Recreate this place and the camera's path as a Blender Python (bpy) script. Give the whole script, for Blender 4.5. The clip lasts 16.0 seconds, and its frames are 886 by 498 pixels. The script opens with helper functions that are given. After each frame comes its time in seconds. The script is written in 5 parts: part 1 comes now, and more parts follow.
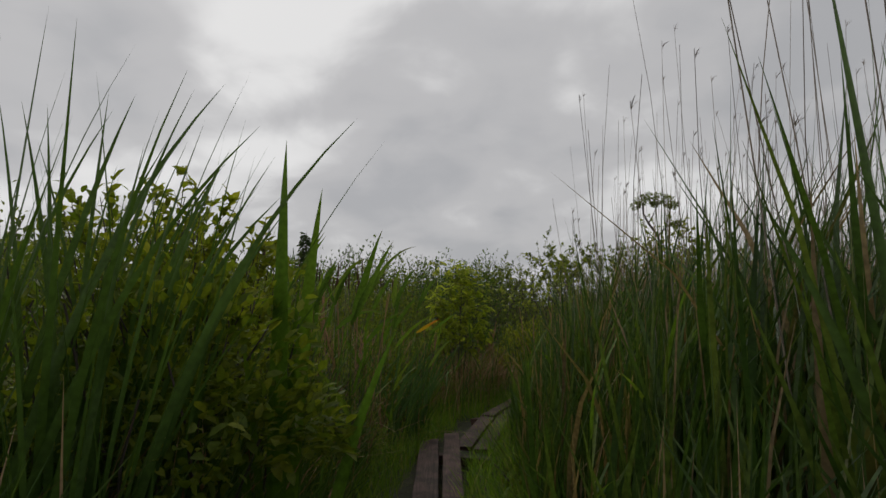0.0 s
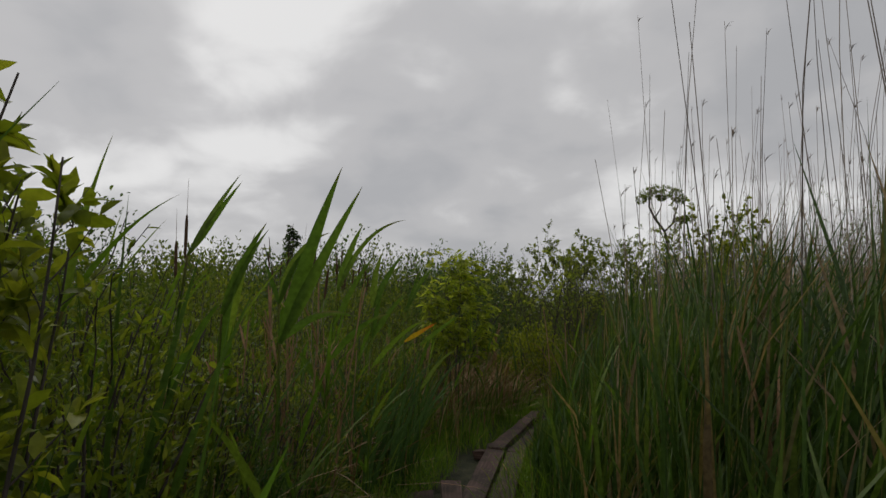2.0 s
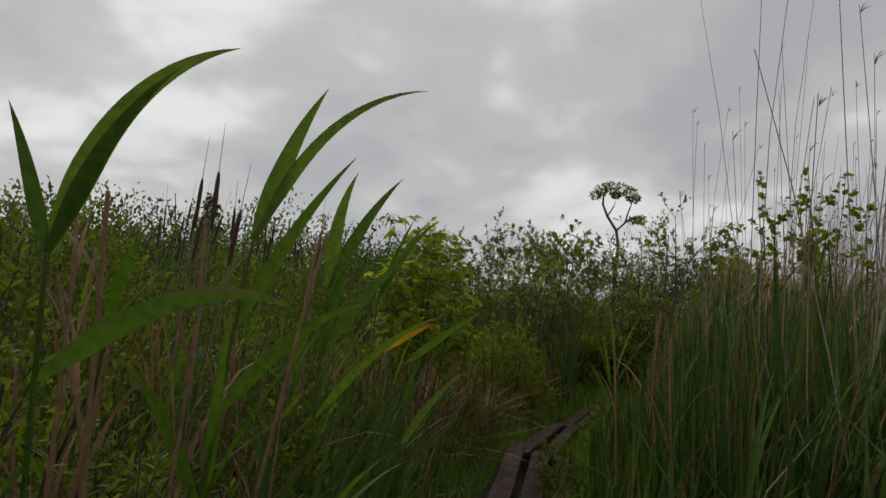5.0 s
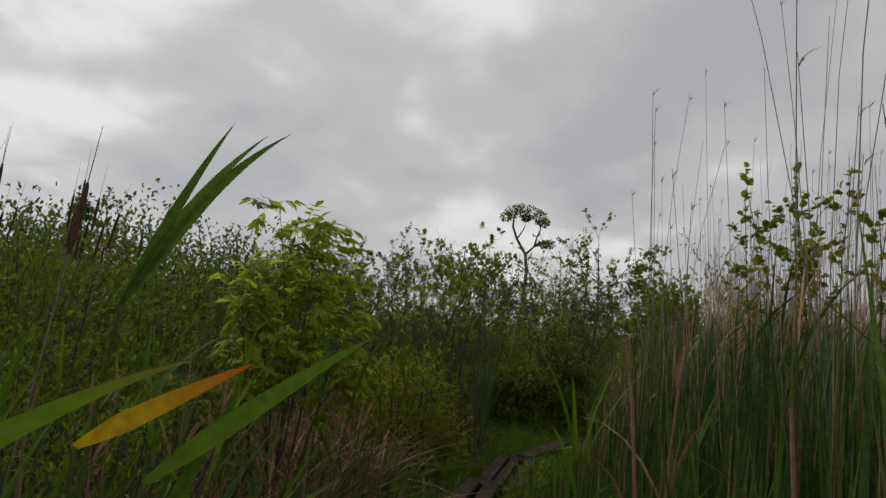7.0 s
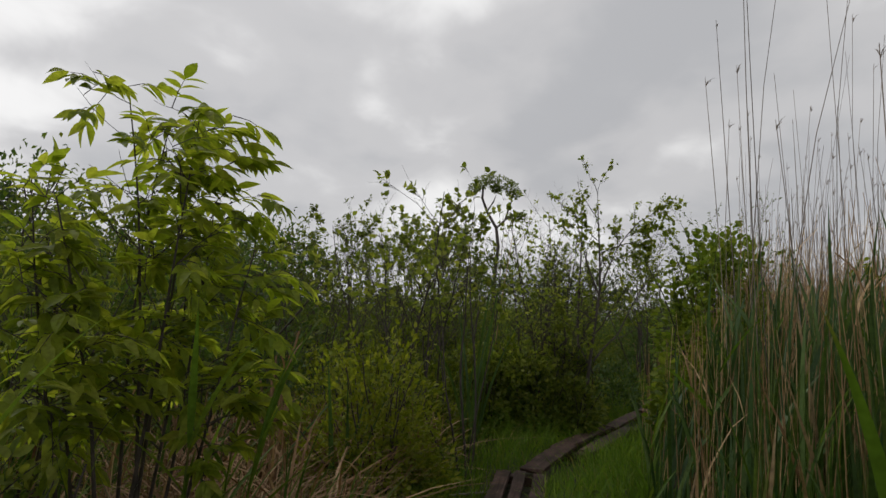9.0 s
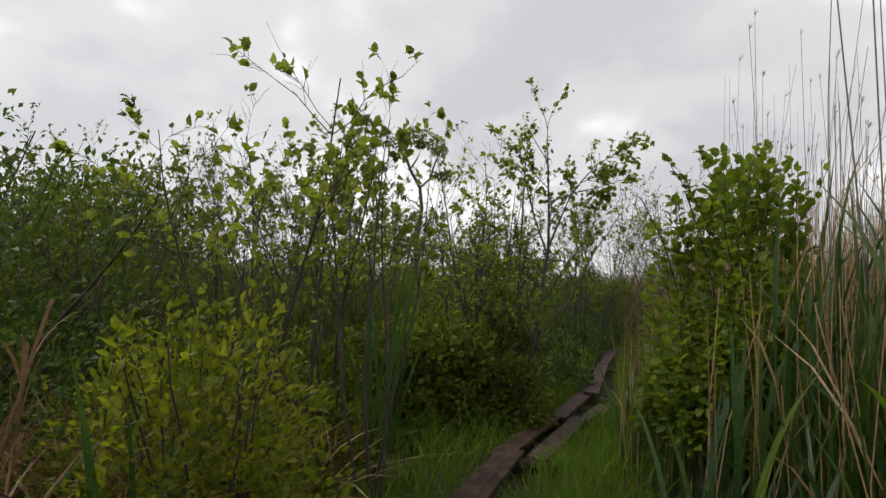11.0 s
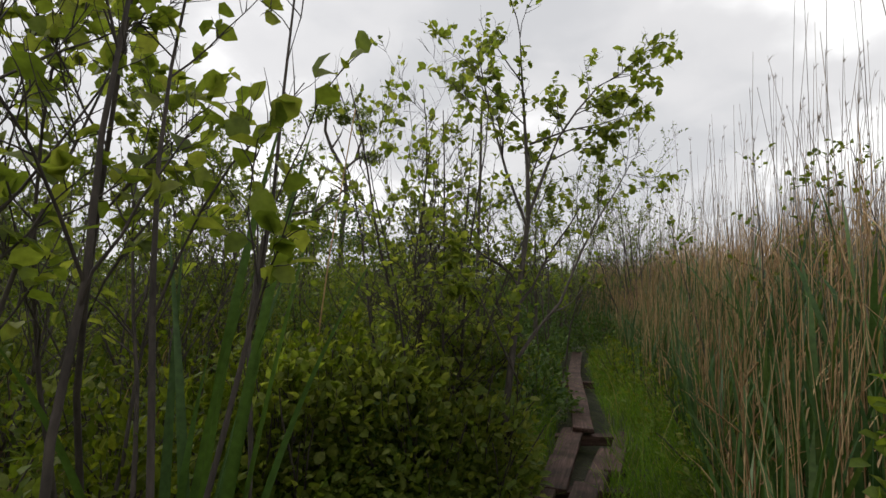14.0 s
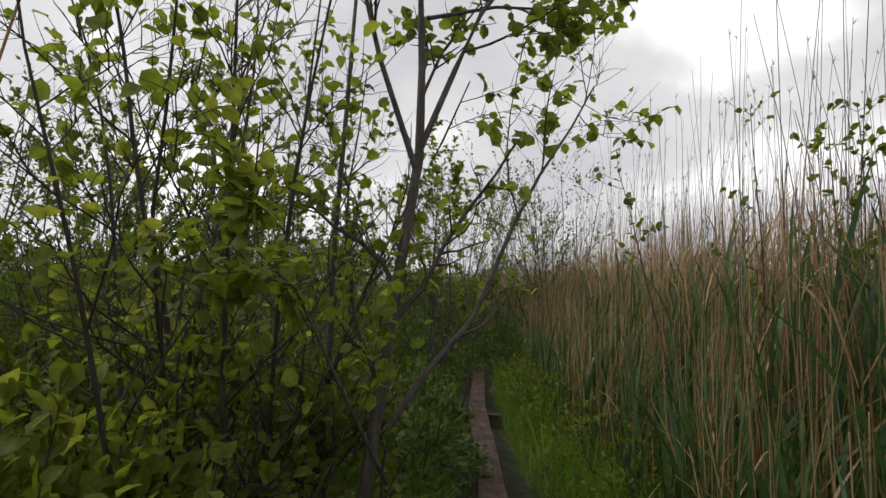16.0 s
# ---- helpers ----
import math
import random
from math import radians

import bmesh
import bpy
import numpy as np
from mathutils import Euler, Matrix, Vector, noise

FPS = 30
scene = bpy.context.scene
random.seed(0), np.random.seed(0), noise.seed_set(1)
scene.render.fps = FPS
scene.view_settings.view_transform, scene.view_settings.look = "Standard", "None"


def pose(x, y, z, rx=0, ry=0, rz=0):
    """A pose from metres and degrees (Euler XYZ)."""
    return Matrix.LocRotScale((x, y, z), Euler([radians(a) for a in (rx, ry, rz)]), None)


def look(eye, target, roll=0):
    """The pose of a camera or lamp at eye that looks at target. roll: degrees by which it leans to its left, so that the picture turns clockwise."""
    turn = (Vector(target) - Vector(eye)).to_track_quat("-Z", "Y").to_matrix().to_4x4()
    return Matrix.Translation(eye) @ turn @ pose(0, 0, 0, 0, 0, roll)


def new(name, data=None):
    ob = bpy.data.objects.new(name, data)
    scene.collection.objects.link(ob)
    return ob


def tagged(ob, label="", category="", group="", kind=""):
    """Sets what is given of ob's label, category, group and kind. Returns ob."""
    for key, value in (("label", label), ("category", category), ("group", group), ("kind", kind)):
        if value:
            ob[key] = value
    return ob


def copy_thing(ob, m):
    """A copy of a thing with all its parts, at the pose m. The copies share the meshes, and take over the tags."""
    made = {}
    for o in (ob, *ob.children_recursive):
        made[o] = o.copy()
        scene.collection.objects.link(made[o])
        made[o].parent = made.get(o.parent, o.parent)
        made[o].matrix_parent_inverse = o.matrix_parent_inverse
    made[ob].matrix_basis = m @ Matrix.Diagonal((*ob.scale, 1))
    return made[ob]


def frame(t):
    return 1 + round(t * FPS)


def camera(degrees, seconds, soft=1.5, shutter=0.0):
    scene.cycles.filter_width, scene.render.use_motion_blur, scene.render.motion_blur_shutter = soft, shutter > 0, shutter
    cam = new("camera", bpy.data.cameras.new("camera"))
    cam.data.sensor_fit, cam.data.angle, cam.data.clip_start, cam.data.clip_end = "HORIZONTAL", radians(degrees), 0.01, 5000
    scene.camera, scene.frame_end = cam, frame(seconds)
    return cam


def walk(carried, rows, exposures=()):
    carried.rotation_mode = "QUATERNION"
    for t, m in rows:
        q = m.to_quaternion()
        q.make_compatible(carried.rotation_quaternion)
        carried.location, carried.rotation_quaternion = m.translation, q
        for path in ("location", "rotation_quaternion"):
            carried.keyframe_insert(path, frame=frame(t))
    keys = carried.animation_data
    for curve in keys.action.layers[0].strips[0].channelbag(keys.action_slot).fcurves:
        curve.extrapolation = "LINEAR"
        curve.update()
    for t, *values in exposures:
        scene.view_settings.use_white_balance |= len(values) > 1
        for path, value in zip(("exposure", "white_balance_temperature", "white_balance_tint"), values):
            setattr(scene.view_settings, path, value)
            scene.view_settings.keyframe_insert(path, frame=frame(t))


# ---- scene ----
cam = camera(78.8, 16.0, soft=1.5)
PATH = [
    (0, pose(0.004, -0.004, 1.396, 97.88, 2.41, -0.03)),
    (1, pose(-0.060, 0.837, 1.510, 97.70, 2.46, -1.51)),
    (1.5, pose(-0.068, 1.260, 1.506, 97.50, 2.12, -1.90)),
    (2, pose(-0.065, 1.696, 1.477, 97.53, 1.75, -1.12)),
    (3, pose(-0.342, 2.342, 1.454, 97.96, 1.77, 0.18)),
    (3.5, pose(-0.302, 2.782, 1.495, 97.88, 1.71, -0.86)),
    (4, pose(-0.310, 3.146, 1.500, 97.34, 0.82, -2.94)),
    (4.5, pose(-0.370, 3.582, 1.521, 96.86, -0.94, -6.91)),
    (5, pose(-0.421, 3.865, 1.525, 96.37, -1.94, -9.23)),
    (5.2, pose(-0.418, 4.007, 1.542, 96.63, -3.07, -10.73)),
    (7.3, pose(0.036, 5.610, 1.523, 99.29, -2.76, -19.97)),
    (7.5, pose(0.087, 5.784, 1.518, 99.22, -2.56, -20.01)),
    (8, pose(0.221, 6.201, 1.532, 99.07, -2.31, -20.12)),
    (8.5, pose(0.367, 6.658, 1.529, 98.46, -1.63, -21.39)),
    (9, pose(0.486, 7.096, 1.479, 97.74, -0.88, -23.25)),
    (9.5, pose(0.640, 7.493, 1.426, 96.64, -1.15, -25.45)),
    (10, pose(0.922, 7.949, 1.445, 95.75, -1.53, -28.42)),
    (10.2, pose(1.006, 8.114, 1.441, 95.45, -1.74, -29.65)),
    (12.3, pose(1.919, 9.473, 1.460, 94.19, 0.52, -33.34)),
    (12.5, pose(2.002, 9.611, 1.475, 94.19, 0.68, -33.80)),
    (13, pose(2.158, 9.915, 1.483, 94.13, 0.69, -34.51)),
    (13.5, pose(2.389, 10.230, 1.444, 94.27, 0.95, -35.24)),
    (14, pose(2.658, 10.616, 1.455, 94.31, 1.07, -38.41)),
    (14.5, pose(2.944, 10.968, 1.445, 94.44, 1.30, -42.42)),
    (15, pose(3.344, 11.288, 1.436, 94.55, 1.17, -45.51)),
    (15.5, pose(3.693, 11.539, 1.450, 94.89, 0.86, -47.22)),
    (16, pose(4.105, 11.875, 1.438, 94.81, -0.42, -48.90)),
]
walk(cam, PATH, [(0, -0.03), (5, 0.02), (9, 0.25), (12.3, 0.80), (16, 0.68)])

# ---- world, sun and sky ----
world = bpy.data.worlds.new("overcast_sky")
scene.world = world
world.use_nodes = True
wn, wl = world.node_tree.nodes, world.node_tree.links
wn.clear()
SUN_AZ, SUN_EL = -32.0, 46.0          # degrees left of the first heading, degrees above the horizon


def wnode(kind, **values):
    n = wn.new(kind)
    for key, v in values.items():
        n.inputs[key].default_value = v
    return n


coord = wnode("ShaderNodeTexCoord")
split = wnode("ShaderNodeSeparateXYZ")
wl.new(coord.outputs["Generated"], split.inputs[0])
lift = wn.new("ShaderNodeMath"); lift.operation = "MAXIMUM"; lift.inputs[1].default_value = 0.0
wl.new(split.outputs["Z"], lift.inputs[0])
lift2 = wn.new("ShaderNodeMath"); lift2.operation = "ADD"; lift2.inputs[1].default_value = 0.36
wl.new(lift.outputs[0], lift2.inputs[0])
flat = wn.new("ShaderNodeVectorMath"); flat.operation = "DIVIDE"
comb = wnode("ShaderNodeCombineXYZ")
for k in ("X", "Y", "Z"):
    wl.new(lift2.outputs[0], comb.inputs[k])
wl.new(coord.outputs["Generated"], flat.inputs[0])
wl.new(comb.outputs[0], flat.inputs[1])
big = wnode("ShaderNodeTexNoise", Scale=1.9, Detail=3.0, Roughness=0.4, Distortion=0.15)
fine = wnode("ShaderNodeTexNoise", Scale=5.5, Detail=4.0, Roughness=0.5, Distortion=0.3)
wl.new(flat.outputs[0], big.inputs["Vector"])
wl.new(flat.outputs[0], fine.inputs["Vector"])
blend = wn.new("ShaderNodeMix"); blend.data_type = "FLOAT"; blend.inputs[0].default_value = 0.22
wl.new(big.outputs[0], blend.inputs[2])
wl.new(fine.outputs[0], blend.inputs[3])
ramp = wnode("ShaderNodeValToRGB")
ramp.color_ramp.interpolation = "EASE"
ramp.color_ramp.elements[0].position, ramp.color_ramp.elements[0].color = 0.38, (0.362, 0.364, 0.376, 1)
ramp.color_ramp.elements[1].position, ramp.color_ramp.elements[1].color = 0.63, (0.66, 0.655, 0.652, 1)
mid = ramp.color_ramp.elements.new(0.50)
mid.color = (0.434, 0.43, 0.436, 1)
wl.new(blend.outputs[0], ramp.inputs[0])
# the veiled sun lights the cloud around it
sun_way = wn.new("ShaderNodeVectorMath"); sun_way.operation = "DOT_PRODUCT"
sv = Vector((math.sin(radians(SUN_AZ)) * math.cos(radians(SUN_EL)), math.cos(radians(SUN_AZ)) * math.cos(radians(SUN_EL)), math.sin(radians(SUN_EL))))
sun_way.inputs[1].default_value = sv
wl.new(coord.outputs["Generated"], sun_way.inputs[0])
veil = wnode("ShaderNodeMapRange")
veil.inputs["From Min"].default_value, veil.inputs["From Max"].default_value = 0.45, 1.0
veil.inputs["To Min"].default_value, veil.inputs["To Max"].default_value = 1.12, 1.22
wl.new(sun_way.outputs["Value"], veil.inputs["Value"])
lit = wn.new("ShaderNodeVectorMath"); lit.operation = "SCALE"
wl.new(ramp.outputs[0], lit.inputs[0])
wl.new(veil.outputs[0], lit.inputs["Scale"])
sky = wn.new("ShaderNodeTexSky")
sky.sky_type, sky.sun_disc = "NISHITA", False
sky.sun_elevation, sky.sun_rotation = radians(SUN_EL), radians(SUN_AZ)
clouds, clear = wnode("ShaderNodeBackground", Strength=1.0), wnode("ShaderNodeBackground", Strength=0.06)
wl.new(lit.outputs[0], clouds.inputs[0])
wl.new(sky.outputs[0], clear.inputs[0])
cover = wnode("ShaderNodeMixShader", Fac=0.04)
wl.new(clouds.outputs[0], cover.inputs[1])
wl.new(clear.outputs[0], cover.inputs[2])
wout = wn.new("ShaderNodeOutputWorld")
wl.new(cover.outputs[0], wout.inputs[0])

sun = new("sun", bpy.data.lights.new("sun", "SUN"))
sun.data.energy, sun.data.angle, sun.data.color = 0.8, radians(25), (1.0, 0.97, 0.92)
sun.matrix_world = look(sv * 50, (0, 0, 0))

# ---- materials ----


def material(name):
    m = bpy.data.materials.new(name)
    m.use_nodes = True
    return m, m.node_tree.nodes, m.node_tree.links, m.node_tree.nodes["Principled BSDF"]


def ramp_node(nodes, stops):
    r = nodes.new("ShaderNodeValToRGB")
    el = r.color_ramp.elements
    while len(el) < len(stops):
        el.new(0.5)
    for e, (p, c) in zip(el, stops):
        e.position, e.color = p, (*c, 1)
    return r


def leafy(name, stops, through_light=0.3, rough=0.5, by="island", patch=0.35, tip=None, sheen=0.14, along="Z", fade=(0.88, 1.02)):
    """Foliage: colour by piece, patches of growth, a little light through the leaf."""
    m, nodes, links, bsdf = material(name)
    col = ramp_node(nodes, stops)
    if by == "island":
        src = nodes.new("ShaderNodeNewGeometry").outputs["Random Per Island"]
    else:
        src = nodes.new("ShaderNodeObjectInfo").outputs["Random"]
    links.new(src, col.inputs[0])
    tex = nodes.new("ShaderNodeTexCoord")
    n1 = nodes.new("ShaderNodeTexNoise")
    n1.inputs["Scale"].default_value, n1.inputs["Detail"].default_value = 1.7, 3
    links.new(tex.outputs["Object"], n1.inputs["Vector"])
    n2 = nodes.new("ShaderNodeTexNoise")
    n2.inputs["Scale"].default_value, n2.inputs["Detail"].default_value = 45, 3
    links.new(tex.outputs["Object"], n2.inputs["Vector"])
    both = nodes.new("ShaderNodeMath"); both.operation = "ADD"
    links.new(n1.outputs[0], both.inputs[0])
    links.new(n2.outputs[0], both.inputs[1])
    val = nodes.new("ShaderNodeMapRange")
    val.inputs["From Min"].default_value, val.inputs["From Max"].default_value = 0.7, 1.3
    val.inputs["To Min"].default_value, val.inputs["To Max"].default_value = 1 - patch, 1 + patch
    links.new(both.outputs[0], val.inputs["Value"])
    hsv = nodes.new("ShaderNodeHueSaturation")
    links.new(col.outputs[0], hsv.inputs["Color"])
    links.new(val.outputs[0], hsv.inputs["Value"])
    colour = hsv.outputs[0]
    if tip:
        sep = nodes.new("ShaderNodeSeparateXYZ")
        links.new(tex.outputs["Generated"], sep.inputs[0])
        tr = nodes.new("ShaderNodeMapRange")
        tr.inputs["From Min"].default_value, tr.inputs["From Max"].default_value = fade
        links.new(sep.outputs[along], tr.inputs["Value"])
        mx = nodes.new("ShaderNodeMix"); mx.data_type = "RGBA"
        links.new(tr.outputs[0], mx.inputs[0])
        links.new(colour, mx.inputs[6])
        mx.inputs[7].default_value = (*tip, 1)
        colour = mx.outputs[2]
    links.new(colour, bsdf.inputs["Base Color"])
    bsdf.inputs["Roughness"].default_value = rough
    bsdf.inputs["Specular IOR Level"].default_value = sheen
    bump = nodes.new("ShaderNodeBump")
    bump.inputs["Strength"].default_value, bump.inputs["Distance"].default_value = 0.25, 0.004
    links.new(n2.outputs[0], bump.inputs["Height"])
    links.new(bump.outputs[0], bsdf.inputs["Normal"])
    if through_light:
        tl = nodes.new("ShaderNodeBsdfTranslucent")
        warm = nodes.new("ShaderNodeMix"); warm.data_type = "RGBA"; warm.blend_type = "MULTIPLY"
        warm.inputs[0].default_value = 1.0
        links.new(colour, warm.inputs[6])
        warm.inputs[7].default_value = (1.5, 1.5, 0.7, 1)
        links.new(warm.outputs[2], tl.inputs[0])
        mix = nodes.new("ShaderNodeMixShader")
        mix.inputs[0].default_value = through_light
        links.new(bsdf.outputs[0], mix.inputs[1])
        links.new(tl.outputs[0], mix.inputs[2])
        links.new(mix.outputs[0], nodes["Material Output"].inputs[0])
    return m


def bark(name, dark, light, scale=30):
    m, nodes, links, bsdf = material(name)
    tex = nodes.new("ShaderNodeTexCoord")
    st = nodes.new("ShaderNodeMapping")
    st.inputs["Scale"].default_value = (1, 1, 0.3)
    n = nodes.new("ShaderNodeTexNoise")
    n.inputs["Scale"].default_value, n.inputs["Detail"].default_value, n.inputs["Roughness"].default_value = scale, 6, 0.65
    links.new(tex.outputs["Object"], st.inputs[0])
    links.new(st.outputs[0], n.inputs["Vector"])
    col = ramp_node(nodes, [(0.32, dark), (0.55, tuple((a + b) / 2 for a, b in zip(dark, light))), (0.72, light)])
    links.new(n.outputs[0], col.inputs[0])
    links.new(col.outputs[0], bsdf.inputs["Base Color"])
    bsdf.inputs["Roughness"].default_value = 0.85
    bump = nodes.new("ShaderNodeBump")
    bump.inputs["Strength"].default_value, bump.inputs["Distance"].default_value = 0.6, 0.004
    links.new(n.outputs[0], bump.inputs["Height"])
    links.new(bump.outputs[0], bsdf.inputs["Normal"])
    return m


def weathered_plank():
    m, nodes, links, bsdf = material("weathered_plank")
    tex = nodes.new("ShaderNodeTexCoord")
    info = nodes.new("ShaderNodeObjectInfo")
    st = nodes.new("ShaderNodeMapping")
    st.inputs["Scale"].default_value = (1.4, 28, 28)
    shift = nodes.new("ShaderNodeVectorMath"); shift.operation = "ADD"
    links.new(tex.outputs["Object"], shift.inputs[0])
    links.new(info.outputs["Location"], shift.inputs[1])
    links.new(shift.outputs[0], st.inputs[0])
    grain = nodes.new("ShaderNodeTexNoise")
    grain.inputs["Scale"].default_value, grain.inputs["Detail"].default_value, grain.inputs["Roughness"].default_value = 2.2, 8, 0.7
    links.new(st.outputs[0], grain.inputs["Vector"])
    blot = nodes.new("ShaderNodeTexNoise")
    blot.inputs["Scale"].default_value, blot.inputs["Detail"].default_value = 5.5, 4
    links.new(shift.outputs[0], blot.inputs["Vector"])
    col = ramp_node(nodes, [(0.3, (0.028, 0.016, 0.012)), (0.5, (0.080, 0.046, 0.037)), (0.72, (0.150, 0.098, 0.080))])
    links.new(grain.outputs[0], col.inputs[0])
    stain = ramp_node(nodes, [(0.42, (0.35, 0.38, 0.30)), (0.6, (1, 1, 1))])
    links.new(blot.outputs[0], stain.inputs[0])
    mul = nodes.new("ShaderNodeMix"); mul.data_type = "RGBA"; mul.blend_type = "MULTIPLY"
    mul.inputs[0].default_value = 0.8
    links.new(col.outputs[0], mul.inputs[6])
    links.new(stain.outputs[0], mul.inputs[7])
    hsv = nodes.new("ShaderNodeHueSaturation")
    val = nodes.new("ShaderNodeMapRange")
    val.inputs["To Min"].default_value, val.inputs["To Max"].default_value = 0.75, 1.3
    links.new(info.outputs["Random"], val.inputs["Value"])
    links.new(val.outputs[0], hsv.inputs["Value"])
    links.new(mul.outputs[2], hsv.inputs["Color"])
    links.new(hsv.outputs[0], bsdf.inputs["Base Color"])
    bsdf.inputs["Roughness"].default_value = 0.7
    bsdf.inputs["Specular IOR Level"].default_value = 0.2
    bump = nodes.new("ShaderNodeBump")
    bump.inputs["Strength"].default_value, bump.inputs["Distance"].default_value = 0.7, 0.004
    links.new(grain.outputs[0], bump.inputs["Height"])
    links.new(bump.outputs[0], bsdf.inputs["Normal"])
    return m


def peat():
    m, nodes, links, bsdf = material("marsh_peat")
    tex = nodes.new("ShaderNodeTexCoord")
    n = nodes.new("ShaderNodeTexNoise")
    n.inputs["Scale"].default_value, n.inputs["Detail"].default_value, n.inputs["Roughness"].default_value = 7, 9, 0.7
    links.new(tex.outputs["Object"], n.inputs["Vector"])
    big_n = nodes.new("ShaderNodeTexNoise")
    big_n.inputs["Scale"].default_value, big_n.inputs["Detail"].default_value = 0.5, 4
    links.new(tex.outputs["Object"], big_n.inputs["Vector"])
    soil = ramp_node(nodes, [(0.35, (0.018, 0.014, 0.010)), (0.55, (0.055, 0.042, 0.026)), (0.72, (0.13, 0.10, 0.06))])
    links.new(n.outputs[0], soil.inputs[0])
    moss = ramp_node(nodes, [(0.35, (0.02, 0.028, 0.010)), (0.7, (0.055, 0.075, 0.02))])
    links.new(n.outputs[0], moss.inputs[0])
    mx = nodes.new("ShaderNodeMix"); mx.data_type = "RGBA"
    links.new(big_n.outputs[0], mx.inputs[0])
    links.new(soil.outputs[0], mx.inputs[6])
    links.new(moss.outputs[0], mx.inputs[7])
    links.new(mx.outputs[2], bsdf.inputs["Base Color"])
    bsdf.inputs["Roughness"].default_value = 0.9
    bump = nodes.new("ShaderNodeBump")
    bump.inputs["Strength"].default_value, bump.inputs["Distance"].default_value = 0.8, 0.03
    links.new(n.outputs[0], bump.inputs["Height"])
    links.new(bump.outputs[0], bsdf.inputs["Normal"])
    return m


PEAT = peat()
PLANK = weathered_plank()
GRASS = leafy("fresh_grass", [(0, (0.073, 0.145, 0.014)), (0.5, (0.115, 0.206, 0.019)), (0.9, (0.166, 0.255, 0.030)), (1, (0.346, 0.261, 0.110))], 0.4)
SEDGE = leafy("sedge_blades", [(0, (0.030, 0.062, 0.013)), (0.45, (0.050, 0.092, 0.020)), (0.84, (0.088, 0.128, 0.026)), (0.89, (0.156, 0.111, 0.060)), (1, (0.270, 0.195, 0.115))], 0.3, rough=0.42, patch=0.5, sheen=0.24)
CATTAIL = leafy("cattail_blades", [(0, (0.034, 0.070, 0.014)), (0.6, (0.056, 0.104, 0.020)), (1, (0.092, 0.142, 0.027))], 0.3, rough=0.42, sheen=0.24)
REEDLEAF = leafy("broad_reed_leaf", [(0, (0.052, 0.105, 0.013)), (0.6, (0.086, 0.150, 0.020)), (1, (0.122, 0.176, 0.026))], 0.4, by="object", tip=(0.146, 0.119, 0.050))
BLUEREED = leafy("blue_green_reed", [(0, (0.034, 0.074, 0.022)), (0.6, (0.056, 0.106, 0.032)), (1, (0.092, 0.142, 0.044))], 0.28, rough=0.42, sheen=0.24)
STRAW = leafy("dry_straw", [(0, (0.19, 0.112, 0.054)), (0.5, (0.35, 0.226, 0.116)), (1, (0.49, 0.35, 0.198))], 0.18, rough=0.7)
RUST = leafy("rusty_dead_cattail", [(0, (0.13, 0.070, 0.036)), (0.5, (0.25, 0.150, 0.082)), (1, (0.40, 0.28, 0.175))], 0.12, rough=0.75)
GREYREED = leafy("grey_dry_stalks", [(0, (0.13, 0.105, 0.085)), (0.6, (0.22, 0.18, 0.145)), (1, (0.30, 0.25, 0.20))], 0.0, rough=0.75)
SPIKE = leafy("brown_seed_head", [(0, (0.045, 0.026, 0.016)), (1, (0.10, 0.06, 0.035))], 0.0, rough=0.9)
BUSH_A = leafy("yellow_green_leaves", [(0, (0.068, 0.104, 0.011)), (0.5, (0.116, 0.154, 0.016)), (1, (0.185, 0.208, 0.026))], 0.48, sheen=0.22)
BUSH_B = leafy("mid_green_leaves", [(0, (0.076, 0.115, 0.019)), (0.5, (0.130, 0.172, 0.030)), (1, (0.212, 0.232, 0.045))], 0.46, sheen=0.22)
BUSH_C = leafy("deep_green_leaves", [(0, (0.040, 0.080, 0.020)), (0.5, (0.064, 0.114, 0.026)), (1, (0.108, 0.156, 0.038))], 0.34, sheen=0.22)
ALDER = leafy("fresh_alder_leaves", [(0, (0.108, 0.148, 0.026)), (0.5, (0.168, 0.212, 0.040)), (1, (0.250, 0.272, 0.064))], 0.58, sheen=0.2)
BROADLEAF = leafy("broad_cattail_leaf", [(0, (0.065, 0.130, 0.013)), (1, (0.100, 0.170, 0.018))], 0.4, by="object")
YELLOWED = leafy("yellowed_leaf", [(0, (0.36, 0.24, 0.02)), (1, (0.30, 0.25, 0.02))], 0.4, by="object", tip=(0.40, 0.085, 0.02), along="X", fade=(0.35, 1.0))
SAPLING = leafy("sapling_leaves", [(0, (0.160, 0.215, 0.022)), (0.5, (0.245, 0.300, 0.034)), (1, (0.340, 0.365, 0.060))], 0.64, sheen=0.25)
# brighter copy of yellow_green_leaves: light from above put into the leaf colour
BRIGHT = leafy("lit_yellow_green_leaves", [(0, (0.108, 0.142, 0.013)), (0.5, (0.172, 0.205, 0.020)), (1, (0.250, 0.262, 0.032))], 0.5, sheen=0.22)
ROUNDLEAF = leafy("fresh_bush_leaves", [(0, (0.088, 0.136, 0.019)), (0.5, (0.142, 0.196, 0.028)), (1, (0.208, 0.248, 0.042))], 0.52, sheen=0.25)
LONE = leafy("lone_tree_foliage", [(0, (0.085, 0.120, 0.036)), (1, (0.180, 0.215, 0.070))], 0.52)
FAR_A = leafy("far_marsh_foliage", [(0, (0.070, 0.106, 0.019)), (0.5, (0.112, 0.150, 0.026)), (1, (0.170, 0.194, 0.038))], 0.42)
FAR_B = leafy("far_tree_foliage", [(0, (0.041, 0.068, 0.030)), (1, (0.085, 0.116, 0.046))], 0.2)
